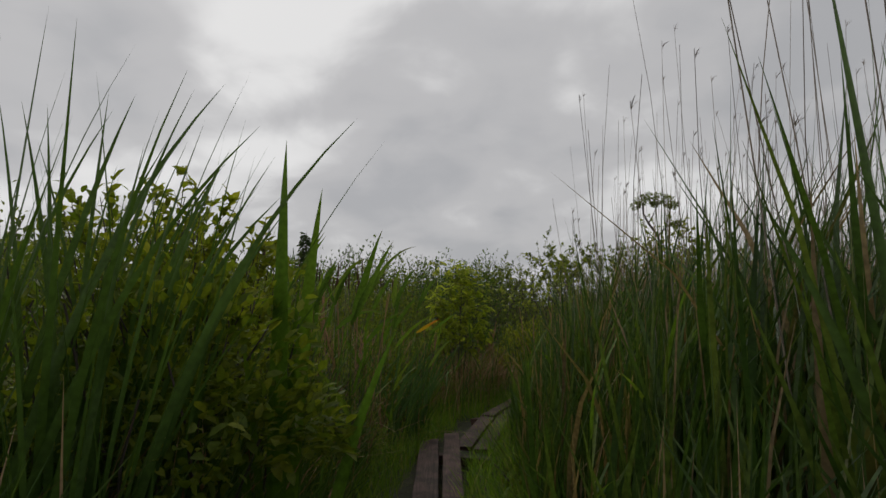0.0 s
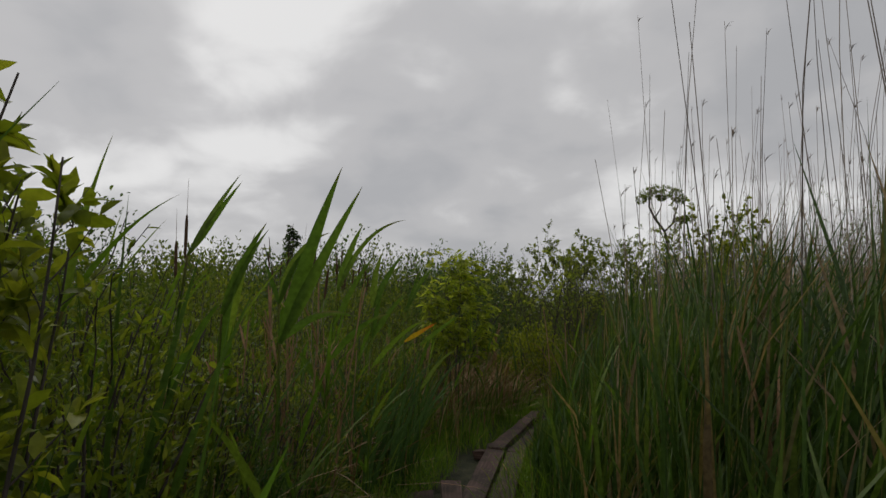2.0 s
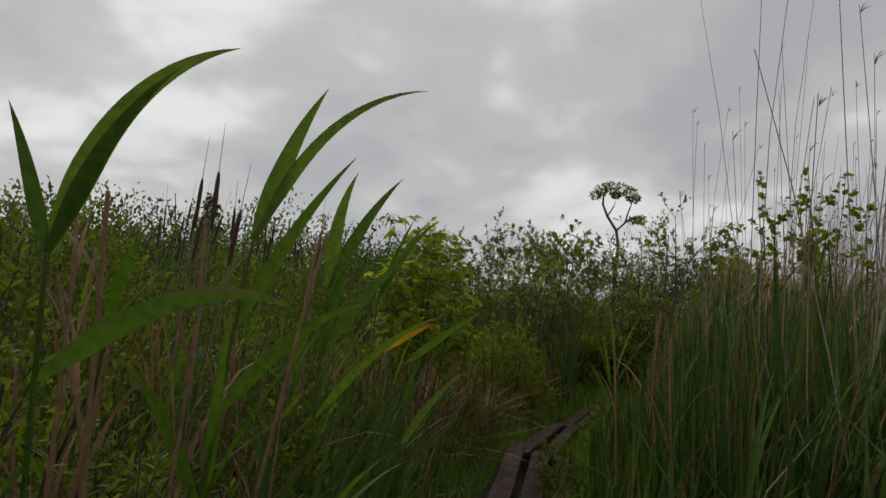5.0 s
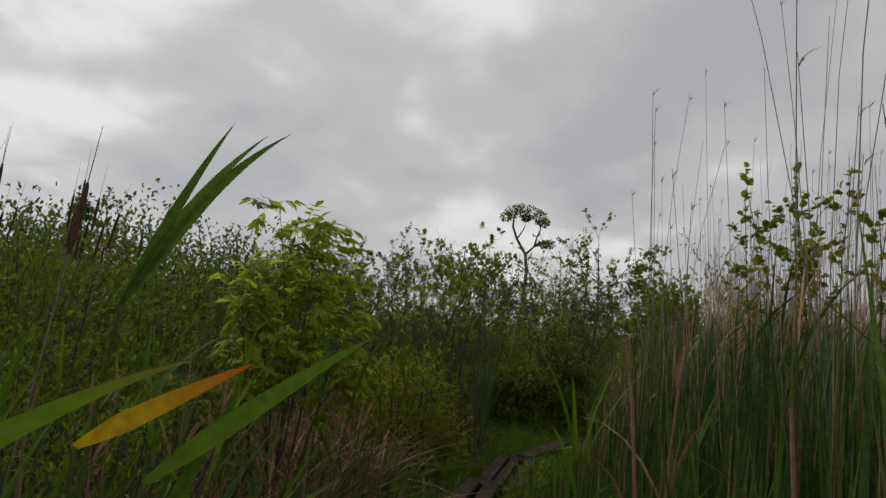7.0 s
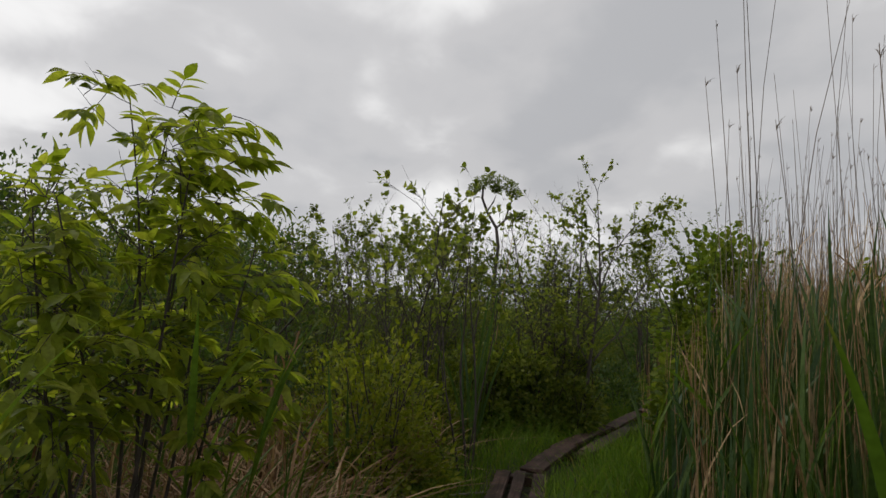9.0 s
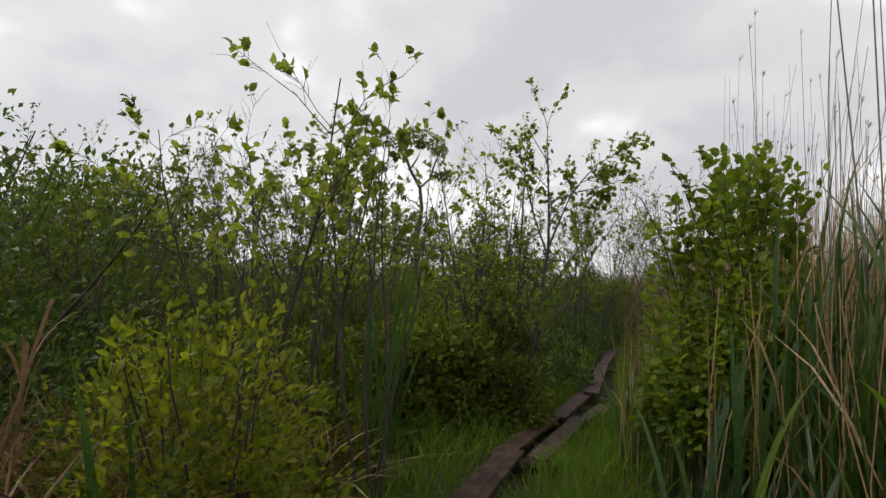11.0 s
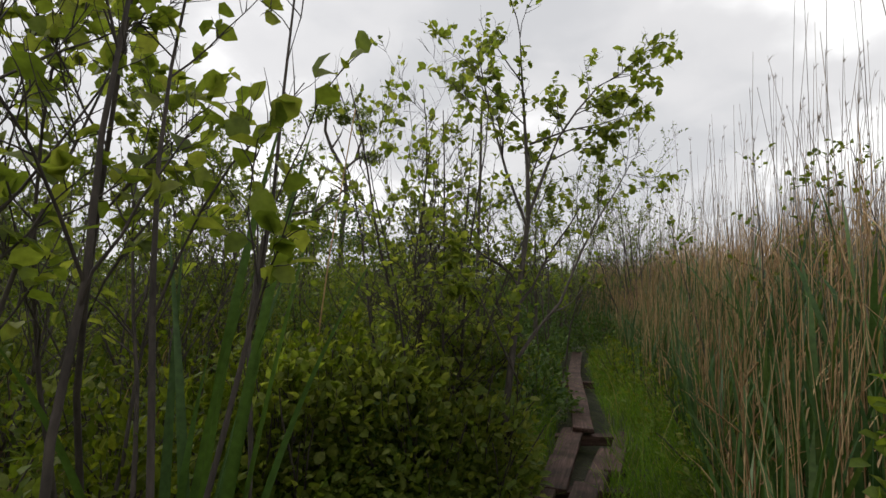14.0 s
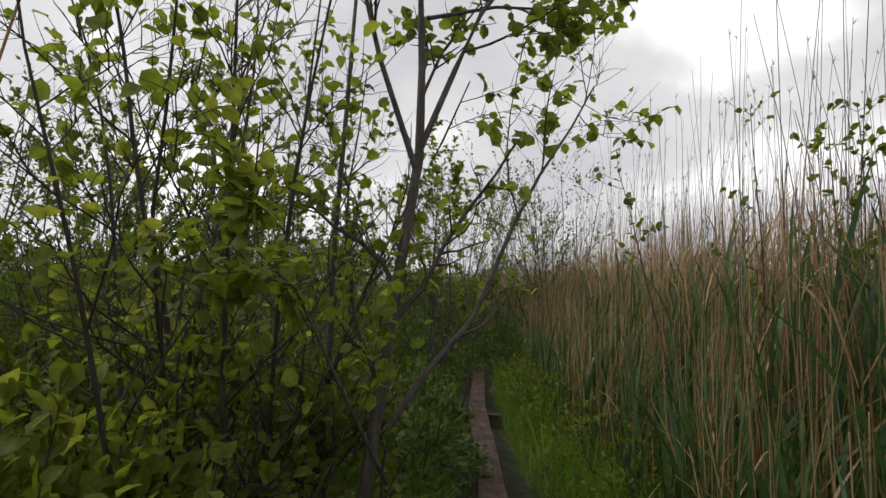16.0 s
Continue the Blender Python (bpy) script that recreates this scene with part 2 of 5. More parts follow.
BARK = bark("grey_brown_bark", (0.034, 0.027, 0.022), (0.13, 0.108, 0.092))
BARK_D = bark("dark_twig_bark", (0.028, 0.022, 0.018), (0.095, 0.075, 0.062))
DRIFT = bark("bleached_dead_wood", (0.13, 0.105, 0.085), (0.34, 0.29, 0.24), 40)

# ---- mesh building ----
RNG = np.random.default_rng(11)
WIND = np.array([0.96, -0.25])


class Soup:
    """Vertices and faces (four corners each) gathered piece by piece."""

    def __init__(self):
        self.v, self.f, self.n = [], [], 0

    def add(self, verts, faces):
        verts = np.asarray(verts, float).reshape(-1, 3)
        self.v.append(verts)
        self.f.append(np.asarray(faces, np.int64).reshape(-1, 4) + self.n)
        self.n += len(verts)
        return self

    def mesh(self, name, mat, smooth=True):
        v, f = np.concatenate(self.v), np.concatenate(self.f)
        me = bpy.data.meshes.new(name)
        me.vertices.add(len(v))
        me.vertices.foreach_set("co", v.astype(np.float32).ravel())
        me.loops.add(f.size)
        me.loops.foreach_set("vertex_index", f.astype(np.int32).ravel())
        me.polygons.add(len(f))
        me.polygons.foreach_set("loop_start", np.arange(0, f.size, 4, dtype=np.int32))
        me.polygons.foreach_set("use_smooth", np.full(len(f), smooth))
        me.update(calc_edges=True)
        me.materials.append(mat)
        return me


def part(name, soup, mat, parent=None, label="", smooth=True):
    ob = new(name, soup.mesh(name, mat, smooth))
    if parent is not None:
        ob.parent = parent
    if label:
        ob["label"] = label
    return ob


def thing(name, label, category, group="", kind="", at=(0, 0, 0), turn=0.0, scale=1.0):
    ob = new(name)
    ob.empty_display_size = 0.1
    ob.location, ob.rotation_euler[2], ob.scale = at, turn, (scale,) * 3
    return tagged(ob, label, category, group, kind)


def blades(pos, height, width, az, lean, bend, seg=4, twist=None, z0=0.0, belly=0.35):
    """Ribbon blades as one array: each rises from pos, leans and bends towards az, and tapers to a point."""
    n = len(pos)
    s = np.linspace(0, 1, seg + 1)[None, :]
    h, w = np.broadcast_to(height, n)[:, None], np.broadcast_to(width, n)[:, None]
    lean, bend = np.broadcast_to(lean, n)[:, None], np.broadcast_to(bend, n)[:, None]
    az = np.broadcast_to(az, n)
    out = h * (lean * s + bend * s ** 2.6)
    up = h * (s - 0.42 * bend * s ** 3 - 0.25 * lean ** 2 * s)
    dx, dy = np.cos(az)[:, None], np.sin(az)[:, None]
    cx, cy, cz = pos[:, :1] + dx * out, pos[:, 1:2] + dy * out, np.broadcast_to(z0, n)[:, None] + up
    tw = (RNG.uniform(-1.3, 1.3, n) if twist is None else twist)[:, None] + s * RNG.uniform(-0.6, 0.6, n)[:, None]
    a = az[:, None] + np.pi / 2 + tw
    half = w * 0.5 * np.clip((belly + (1 - belly) * np.minimum(1, s * 2.2)) * (1 - s ** 3.2), 0.02, 1)
    left = np.stack([cx - np.cos(a) * half, cy - np.sin(a) * half, cz], -1)
    right = np.stack([cx + np.cos(a) * half, cy + np.sin(a) * half, cz], -1)
    v = np.stack([left, right], 2).reshape(n, -1, 3)
    k = np.arange(seg) * 2
    f = np.stack([k, k + 1, k + 3, k + 2], 1)[None] + (np.arange(n) * (seg + 1) * 2)[:, None, None]
    return v, f


def stalks(pos, height, radius, az, lean, bend, seg=3, z0=0.0, top=0.45):
    """Thin three-sided stems."""
    n = len(pos)
    s = np.linspace(0, 1, seg + 1)[None, :]
    h = np.broadcast_to(height, n)[:, None]
    lean, bend = np.broadcast_to(lean, n)[:, None], np.broadcast_to(bend, n)[:, None]
    az = np.broadcast_to(az, n)[:, None]
    out = h * (lean * s + bend * s ** 2.4)
    cx, cy = pos[:, :1] + np.cos(az) * out, pos[:, 1:2] + np.sin(az) * out
    cz = np.broadcast_to(z0, n)[:, None] + h * (s - 0.3 * bend * s ** 3)
    r = np.broadcast_to(radius, n)[:, None] * (1 - (1 - top) * s)
    rings = [np.stack([cx + np.cos(q) * r, cy + np.sin(q) * r, cz], -1) for q in (0, 2.094, 4.189)]
    v = np.stack(rings, 2).reshape(n, -1, 3)
    one = [[k * 3 + a, k * 3 + b, k * 3 + 3 + b, k * 3 + 3 + a] for k in range(seg) for a, b in ((0, 1), (1, 2), (2, 0))]
    f = np.array(one)[None] + (np.arange(n) * (seg + 1) * 3)[:, None, None]
    tips = np.stack([cx[:, -1], cy[:, -1], cz[:, -1]], -1)
    return v, f, tips


def tube(pts, radii, sides=5):
    """A round, tapering limb along a line of points."""
    pts = np.asarray(pts, float)
    n = len(pts)
    t = np.gradient(pts, axis=0)
    t /= np.linalg.norm(t, axis=1)[:, None] + 1e-9
    ref = np.where(np.abs(t[:, 2:3]) > 0.9, [[1.0, 0, 0]], [[0, 0, 1.0]])
    u = np.cross(t, ref)
    u /= np.linalg.norm(u, axis=1)[:, None] + 1e-9
    w = np.cross(t, u)
    q = np.linspace(0, 2 * np.pi, sides, endpoint=False)
    v = pts[:, None] + np.asarray(radii)[:, None, None] * (np.cos(q)[None, :, None] * u[:, None] + np.sin(q)[None, :, None] * w[:, None])
    f = [[i * sides + k, i * sides + (k + 1) % sides, (i + 1) * sides + (k + 1) % sides, (i + 1) * sides + k] for i in range(n - 1) for k in range(sides)]
    return v.reshape(-1, 3), f


def leaf_shape(kind):
    """A leaf along +x, one long, folded at its midrib and drooping at its tip."""
    prof = {"oval": [(0, 0.03), (0.28, 0.24), (0.68, 0.23), (1, 0.01)],
            "round": [(0, 0.05), (0.25, 0.37), (0.7, 0.37), (1, 0.03)],
            "leaflet": [(0, 0.02), (0.22, 0.15), (0.5, 0.18), (0.78, 0.10), (1, 0.004)],
            "lance": [(0, 0.02), (0.3, 0.13), (0.65, 0.11), (1, 0.005)],
            "small": [(0, 0.04), (0.5, 0.26), (1, 0.01)]}[kind]
    v, f = [], []
    for x, w in prof:
        z = -0.28 * x * x
        v += [(x, -w, z + 0.35 * w), (x, 0, z), (x, w, z + 0.35 * w)]
    for i in range(len(prof) - 1):
        a = i * 3
        f += [[a, a + 3, a + 4, a + 1], [a + 1, a + 4, a + 5, a + 2]]
    return np.array(v), np.array(f)


TINY = (np.array([(0, 0, 0), (0.5, -0.27, 0.08), (1, 0, -0.25), (0.5, 0.27, 0.08)]), np.array([[0, 1, 2, 3]]))
SHAPES = {k: leaf_shape(k) for k in ("oval", "round", "lance", "leaflet", "small")}
SHAPES["tiny"] = TINY


def leaves(soup, pos, way, size, kind="oval", roll=0.6):
    """Scatters leaves at pos, each pointing along way."""
    tv, tf = SHAPES[kind]
    n = len(pos)
    x = way / (np.linalg.norm(way, axis=1)[:, None] + 1e-9)
    up = np.array([0, 0, 1.0]) + RNG.normal(0, roll, (n, 3))
    y = np.cross(up, x)
    y /= np.linalg.norm(y, axis=1)[:, None] + 1e-9
    z = np.cross(x, y)
    sz = np.broadcast_to(size, n)[:, None, None]
    v = pos[:, None] + sz * (tv[None, :, :1] * x[:, None] + tv[None, :, 1:2] * y[:, None] + tv[None, :, 2:] * z[:, None])
    f = tf[None] + (np.arange(n) * len(tv))[:, None, None]
    soup.add(v, f)


def limb(start, way, length, r0, steps=6, wiggle=0.12, rise=0.08, r1=0.35, rng=RNG):
    """A crooked line of points and its radii."""
    p, d = np.array(start, float), np.array(way, float)
    d /= np.linalg.norm(d)
    pts = [p.copy()]
    for _ in range(steps):
        d = d + rng.normal(0, wiggle, 3) + np.array([0, 0, rise])
        d /= np.linalg.norm(d)
        p = p + d * length / steps
        pts.append(p.copy())
    return np.array(pts), np.linspace(r0, r0 * r1, steps + 1), d


def branch_out(wood, twigs, pts, radii, depth, count, ratio, spread, min_at=0.3, rng=RNG, max_len=9):
    """Side limbs from a limb, and theirs in turn; twig lines are collected for the leaves."""
    length = np.linalg.norm(np.diff(pts, axis=0), axis=1).sum()
    for _ in range(count):
        at = rng.uniform(min_at, 1.0) * (len(pts) - 1)
        i = min(int(at), len(pts) - 2)
        p = pts[i] + (pts[i + 1] - pts[i]) * (at - i)
        d = pts[i + 1] - pts[i]
        d /= np.linalg.norm(d)
        side = rng.normal(0, 1, 3)
        side -= d * side.dot(d)
        side /= np.linalg.norm(side)
        way = d * (1 - spread * 0.5) + side * spread + np.array([0, 0, 0.18])
        ln = min(length * ratio * rng.uniform(0.6, 1.2) * (1.15 - 0.5 * at / len(pts)), max_len)
        r = max(radii[i] * 0.55, 0.0018)
        q, rr, _ = limb(p, way, ln, r, 5, 0.15, 0.05, 0.35, rng)
        wood.append((q, rr))
        if depth > 0:
            branch_out(wood, twigs, q, rr, depth - 1, count, ratio, spread, 0.2, rng)
        else:
            twigs.append(q)


def woody(name, label, category, stems, mat_leaf, mat_bark, leaf=0.06, per_twig=6, kind="oval", depth=1, count=5, ratio=0.45, spread=0.75,
          min_at=0.35, group="", at=(0, 0, 0), turn=0.0, scale=1.0, seed=1, sway=0.07, bare=0.0):
    """A shrub or young tree: stems given as (foot, way, length, radius), limbs, twigs and leaves on the twigs."""
    rng = np.random.default_rng(seed)
    ob = thing(name, label, category, group, at=at, turn=turn, scale=scale)
    twigs, lines = [], []
    for foot, way, ln, r in stems:
        pts, rr, _ = limb(foot, way, ln, r, 9, sway, 0.04, 0.22, rng)
        s = Soup()
        s.add(*tube(pts, rr, 7))
        part("stem", s, mat_bark, ob)
        twigs.append(pts[-4:])
        branch_out(lines, twigs, pts, rr, depth, count, ratio, spread, min_at, rng)
    if lines:
        s = Soup()
        for q, rr in lines:
            s.add(*tube(q, rr, 4))
        part("branchwork", s, mat_bark, ob)
    pos, way = [], []
    for q in twigs:
        if rng.uniform() < bare:
            continue
        m = rng.poisson(per_twig)
        if not m:
            continue
        at_ = rng.uniform(0.15, 1.0, m) * (len(q) - 1)
        i = np.minimum(at_.astype(int), len(q) - 2)
        p = q[i] + (q[i + 1] - q[i]) * (at_ - i)[:, None]
        d = q[i + 1] - q[i]
        d /= np.linalg.norm(d, axis=1)[:, None]
        pos.append(p)
        way.append(d * 0.6 + rng.normal(0, 0.55, (m, 3)) + np.array([0, 0, 0.1]))
    pos, way = np.concatenate(pos), np.concatenate(way)
    s = Soup()
    leaves(s, pos, way, leaf * rng.uniform(0.55, 1.25, len(pos)), kind)
    part("crown", s, mat_leaf, ob)
    return ob


def lumpy(n, radii, rng, low=0.0, lump=0.35, f=2.1, seed=0.0):
    """Points in the outer part of an uneven, gappy mound."""
    d = rng.normal(0, 1, (n * 2, 3))
    d /= np.linalg.norm(d, axis=1)[:, None]
    d[:, 2] = np.abs(d[:, 2]) * (1 - low) + d[:, 2] * low
    bump = np.array([noise.noise(Vector(x * f) + Vector((seed, seed * 1.7, 0))) for x in d])
    keep = bump > -0.38
    d, bump = d[keep][:n], bump[keep][:n]
    r = (0.62 + 0.38 * rng.uniform(0, 1, len(d)) ** 0.6) * (1 + lump * bump)
    return d * r[:, None] * np.asarray(radii), d


def mound(name, label, category, radii, mat_leaf, mat_bark, count, leaf, kind="oval", group="", at=(0, 0, 0), turn=0.0, scale=1.0, seed=1, stems=14, lift=0.0, sprigs=0):
    """A bush: many stems from its foot, and leaves crowded into an uneven crown with sprigs standing out."""
    rng = np.random.default_rng(seed)
    ob = thing(name, label, category, group, at=at, turn=turn, scale=scale)
    p, d = lumpy(count, radii, rng, 0.25, 0.4, 2.3, seed * 3.1)
    p[:, 2] = np.maximum(p[:, 2] + lift, 0.04)
    s = Soup()
    leaves(s, p, d + rng.normal(0, 0.6, d.shape) + np.array([0, 0, 0.35]), leaf * rng.uniform(0.6, 1.25, len(p)), kind)
    w = Soup()
    for _ in range(stems):
        a = rng.uniform(0, 6.28)
        to = np.array([np.cos(a) * radii[0] * rng.uniform(0.2, 0.8), np.sin(a) * radii[1] * rng.uniform(0.2, 0.8), (radii[2] + lift) * rng.uniform(0.7, 1.0)])
        q, rr, _ = limb((np.cos(a) * 0.08, np.sin(a) * 0.08, 0), to, np.linalg.norm(to), 0.011, 7, 0.09, 0.03, 0.3, rng)
        w.add(*tube(q, rr, 5))
    for _ in range(sprigs):
        a, e = rng.uniform(0, 6.28), rng.uniform(0.75, 1.45)
        base = np.array([np.cos(a) * np.cos(e) * radii[0], np.sin(a) * np.cos(e) * radii[1], np.sin(e) * radii[2] + lift]) * 0.85
        ln = rng.uniform(0.2, 0.45) * radii[2] / 1.2
        q, rr, _ = limb(base, (np.cos(a) * 0.4, np.sin(a) * 0.4, 1), ln, 0.004, 5, 0.12, 0.05, 0.4, rng)
        w.add(*tube(q, rr, 4))
        m = max(7, int(ln / 0.022))
        i = rng.integers(0, 5, m)
        k = rng.uniform(0, 1, m)[:, None]
        leaves(s, q[i] + (q[i + 1] - q[i]) * k, rng.normal(0, 0.5, (m, 3)) + np.array([0, 0, 0.8]), leaf * rng.uniform(0.7, 1.2, m), kind)
    part("brushwood", w, mat_bark, ob)
    part("crown", s, mat_leaf, ob)
    return ob


# ---- the line of the boardwalk ----
LINE = np.array([(-0.02, -6.0), (-0.05, -3.0), (-0.10, 0.0), (-0.22, 1.5), (-0.28, 3.0), (-0.12, 5.0), (0.06, 6.2), (0.45, 7.3), (0.95, 8.3), (1.70, 9.6),
                 (2.45, 10.7), (3.25, 11.55), (4.35, 12.25), (5.7, 13.05), (6.9, 13.85), (9.0, 15.65), (11.6, 17.6), (14.0, 19.4)])


def beside(xy):
    """Distance along the boardwalk and sideways from it (right is positive)."""
    xy = np.asarray(xy, float)
    best, along, side = np.full(len(xy), 1e9), np.zeros(len(xy)), np.zeros(len(xy))
    run = 0.0
    for a, b in zip(LINE[:-1], LINE[1:]):
        d = b - a
        ln = np.hypot(*d)
        d = d / ln
        k = np.clip((xy - a) @ d, 0, ln)
        off = xy - (a + k[:, None] * d)
        dist = np.hypot(off[:, 0], off[:, 1])
        near = dist < best
        best[near], along[near] = dist[near], (run + k)[near]
        side[near] = (dist * np.sign(off[:, 0] * d[1] - off[:, 1] * d[0]))[near]
        run += ln
    return along, side


def strew(n, x0, x1, y0, y1):
    return np.stack([RNG.uniform(x0, x1, n), RNG.uniform(y0, y1, n)], 1)


def ground_z(x, y):
    return 0.03 * math.sin(x * 1.9 + y * 0.7) + 0.025 * math.sin(y * 2.6 - x) - 0.03


# ---- ground ----
def build_ground():
    edges = np.concatenate([-np.geomspace(700, 26, 10), np.linspace(-22, 34, 150), np.geomspace(38, 700, 10)])
    n = len(edges)
    gx, gy = np.meshgrid(edges, edges + 6)
    z = 0.03 * np.sin(gx * 1.9 + gy * 0.7) + 0.025 * np.sin(gy * 2.6 - gx) - 0.05 + RNG.normal(0, 0.012, gx.shape)
    v = np.stack([gx, gy, z], -1).reshape(-1, 3)
    i = np.arange(n - 1)
    a = (i[:, None] * n + i[None, :]).ravel()
    s = Soup().add(v, np.stack([a, a + 1, a + n + 1, a + n], 1))
    tagged(part("ground", s, PEAT), "dark wet peat and moss ground of the marsh", "ground", kind="structure")


build_ground()


# ---- boardwalk ----
def plank_mesh(length, width, thick, seed):
    rng = np.random.default_rng(seed)
    bm = bmesh.new()
    bmesh.ops.create_cube(bm, size=1)
    bmesh.ops.scale(bm, vec=(length, width, thick), verts=bm.verts)
    bmesh.ops.subdivide_edges(bm, edges=[e for e in bm.edges if abs(e.verts[0].co.x - e.verts[1].co.x) > 0.1], cuts=5)
    for v in bm.verts:
        end = abs(v.co.x) > length / 2 - 0.01
        v.co.x += rng.normal(0, 0.012) if end else 0
        v.co.y += rng.normal(0, 0.003)
        v.co.z += rng.normal(0, 0.0022) + 0.006 * math.cos(v.co.x / length * 3)
    bmesh.ops.bevel(bm, geom=list(bm.edges), offset=0.005, segments=1, affect="EDGES")
    me = bpy.data.meshes.new("plank")
    bm.to_mesh(me)
    bm.free()
    me.materials.append(PLANK)
    return me


boardwalk = thing("boardwalk", "weathered brown plank boardwalk lying low in marsh grass", "boardwalk", kind="structure")


def plank(x0, y0, x1, y1, z0, z1, width, name="plank", thick=0.042, seed=0, roll=0.0):
    a, b = Vector((x0, y0, z0)), Vector((x1, y1, z1))
    ob = new(name, plank_mesh((b - a).length, width, thick, seed))
    d = (b - a).normalized()
    side = Vector((0, 0, 1)).cross(d).normalized()
    up = d.cross(side)
    m = Matrix((d, side, up)).transposed().to_4x4()
    m.translation = (a + b) / 2 - up * thick / 2
    ob.matrix_world = m @ pose(0, 0, 0, roll)
    ob.parent = boardwalk
    return ob


PLANKS = [
    (-0.22, -2.6, -0.20, 0.4, 0.11, 0.11, 0.19), (0.02, -2.6, 0.00, 0.45, 0.11, 0.11, 0.19),
    (-0.31, 0.45, -0.36, 3.6, 0.11, 0.12, 0.19), (-0.09, 0.5, -0.16, 3.65, 0.11, 0.12, 0.18),
    (-0.17, 3.4, -0.20, 6.25, 0.13, 0.12, 0.20), (0.02, 3.3, 0.05, 6.45, 0.13, 0.145, 0.17),
    (0.16, 5.82, 0.62, 7.85, 0.125, 0.12, 0.19), (0.36, 5.72, 0.80, 7.62, 0.115, 0.12, 0.19),
    (0.56, 7.55, 1.40, 9.68, 0.145, 0.14, 0.17), (0.74, 7.42, 1.52, 9.30, 0.125, 0.12, 0.17), (0.95, 7.40, 1.72, 9.05, 0.115, 0.115, 0.16),
    (1.30, 9.30, 2.30, 10.75, 0.125, 0.12, 0.16), (1.55, 9.20, 2.45, 10.62, 0.115, 0.115, 0.15),
    (2.28, 10.55, 3.12, 11.72, 0.115, 0.12, 0.13), (2.43, 10.48, 3.24, 11.62, 0.125, 0.125, 0.10), (2.58, 10.40, 3.38, 11.50, 0.11, 0.115, 0.13),
    (3.32, 11.56, 4.25, 12.30, 0.15, 0.15, 0.23),
    (4.10, 12.28, 5.60, 13.22, 0.13, 0.12, 0.19), (4.35, 12.10, 5.80, 13.02, 0.11, 0.11, 0.18),
    (5.50, 13.08, 6.88, 13.98, 0.13, 0.12, 0.20), (5.72, 12.92, 6.60, 13.40, 0.10, 0.105, 0.15), (6.10, 13.02, 7.12, 13.60, 0.12, 0.11, 0.12),
    (6.80, 13.80, 9.20, 15.78, 0.165, 0.16, 0.19), (9.12, 15.72, 11.65, 17.62, 0.15, 0.15, 0.19),
]
for i, p in enumerate(PLANKS):
    plank(*p, seed=i, roll=(-1.2, 0.8, 2.0, -0.6)[i % 4])
for i, (x0, y0, x1, y1) in enumerate([(-0.45, 0.48, 0.15, 0.46), (-0.42, 3.5, 0.14, 3.48), (-0.30, 5.86, 0.62, 5.40), (0.36, 7.78, 1.10, 7.42), (1.20, 9.62, 1.90, 9.10),
                                      (2.12, 10.76, 2.72, 10.36), (3.05, 11.80, 3.52, 11.42), (4.02, 12.42, 4.50, 12.02), (5.42, 13.32, 5.98, 12.82), (6.70, 14.05, 7.12, 13.62), (9.0, 15.9, 9.32, 15.52)]):
    plank(x0, y0, x1, y1, 0.072, 0.072, 0.12, "sleeper", 0.09, 100 + i)

# ---- low grass along the planks ----
def build_grass():
    s = Soup()
    p = strew(380000, -3, 12.5, -2, 18.5)
    along, side = beside(p)
    a = np.abs(side)
    lush = (along > 15.0) & (along < 22.2)
    keep = (a > np.where(lush, 0.2, 0.27)) & (a < np.where(lush, np.where(side < 0, 1.8, 0.95 + 0.3 * np.sin(along * 2.1) ** 2), np.where(side < 0, 1.0, 1.0)))
    keep &= RNG.uniform(0, 1, len(p)) < np.where(lush, 1.0, 0.85) * np.exp(-((a - 0.5) / 1.2).clip(0) ** 2)
    patchy = np.array([noise.noise(Vector((x * 1.9, y * 1.9, 7))) for x, y in p])
    keep &= patchy > np.where(lush & (side > 0), -0.42, -0.3)
    p, a, lush = p[keep], a[keep], lush[keep]
    h = RNG.gamma(5, 0.045, len(p)) * np.where(lush, 1.05, 1.12) * np.clip(0.45 + a, 0.5, 1.3) + 0.05
    s.add(*blades(p, h, RNG.uniform(0.004, 0.009, len(p)), RNG.uniform(0, 6.28, len(p)), RNG.uniform(0, 0.35, len(p)), RNG.uniform(0.1, 0.75, len(p)), 3))
    tagged(part("grass", s, GRASS), "fresh green marsh grass growing along the planks", "grass", kind="stuff")


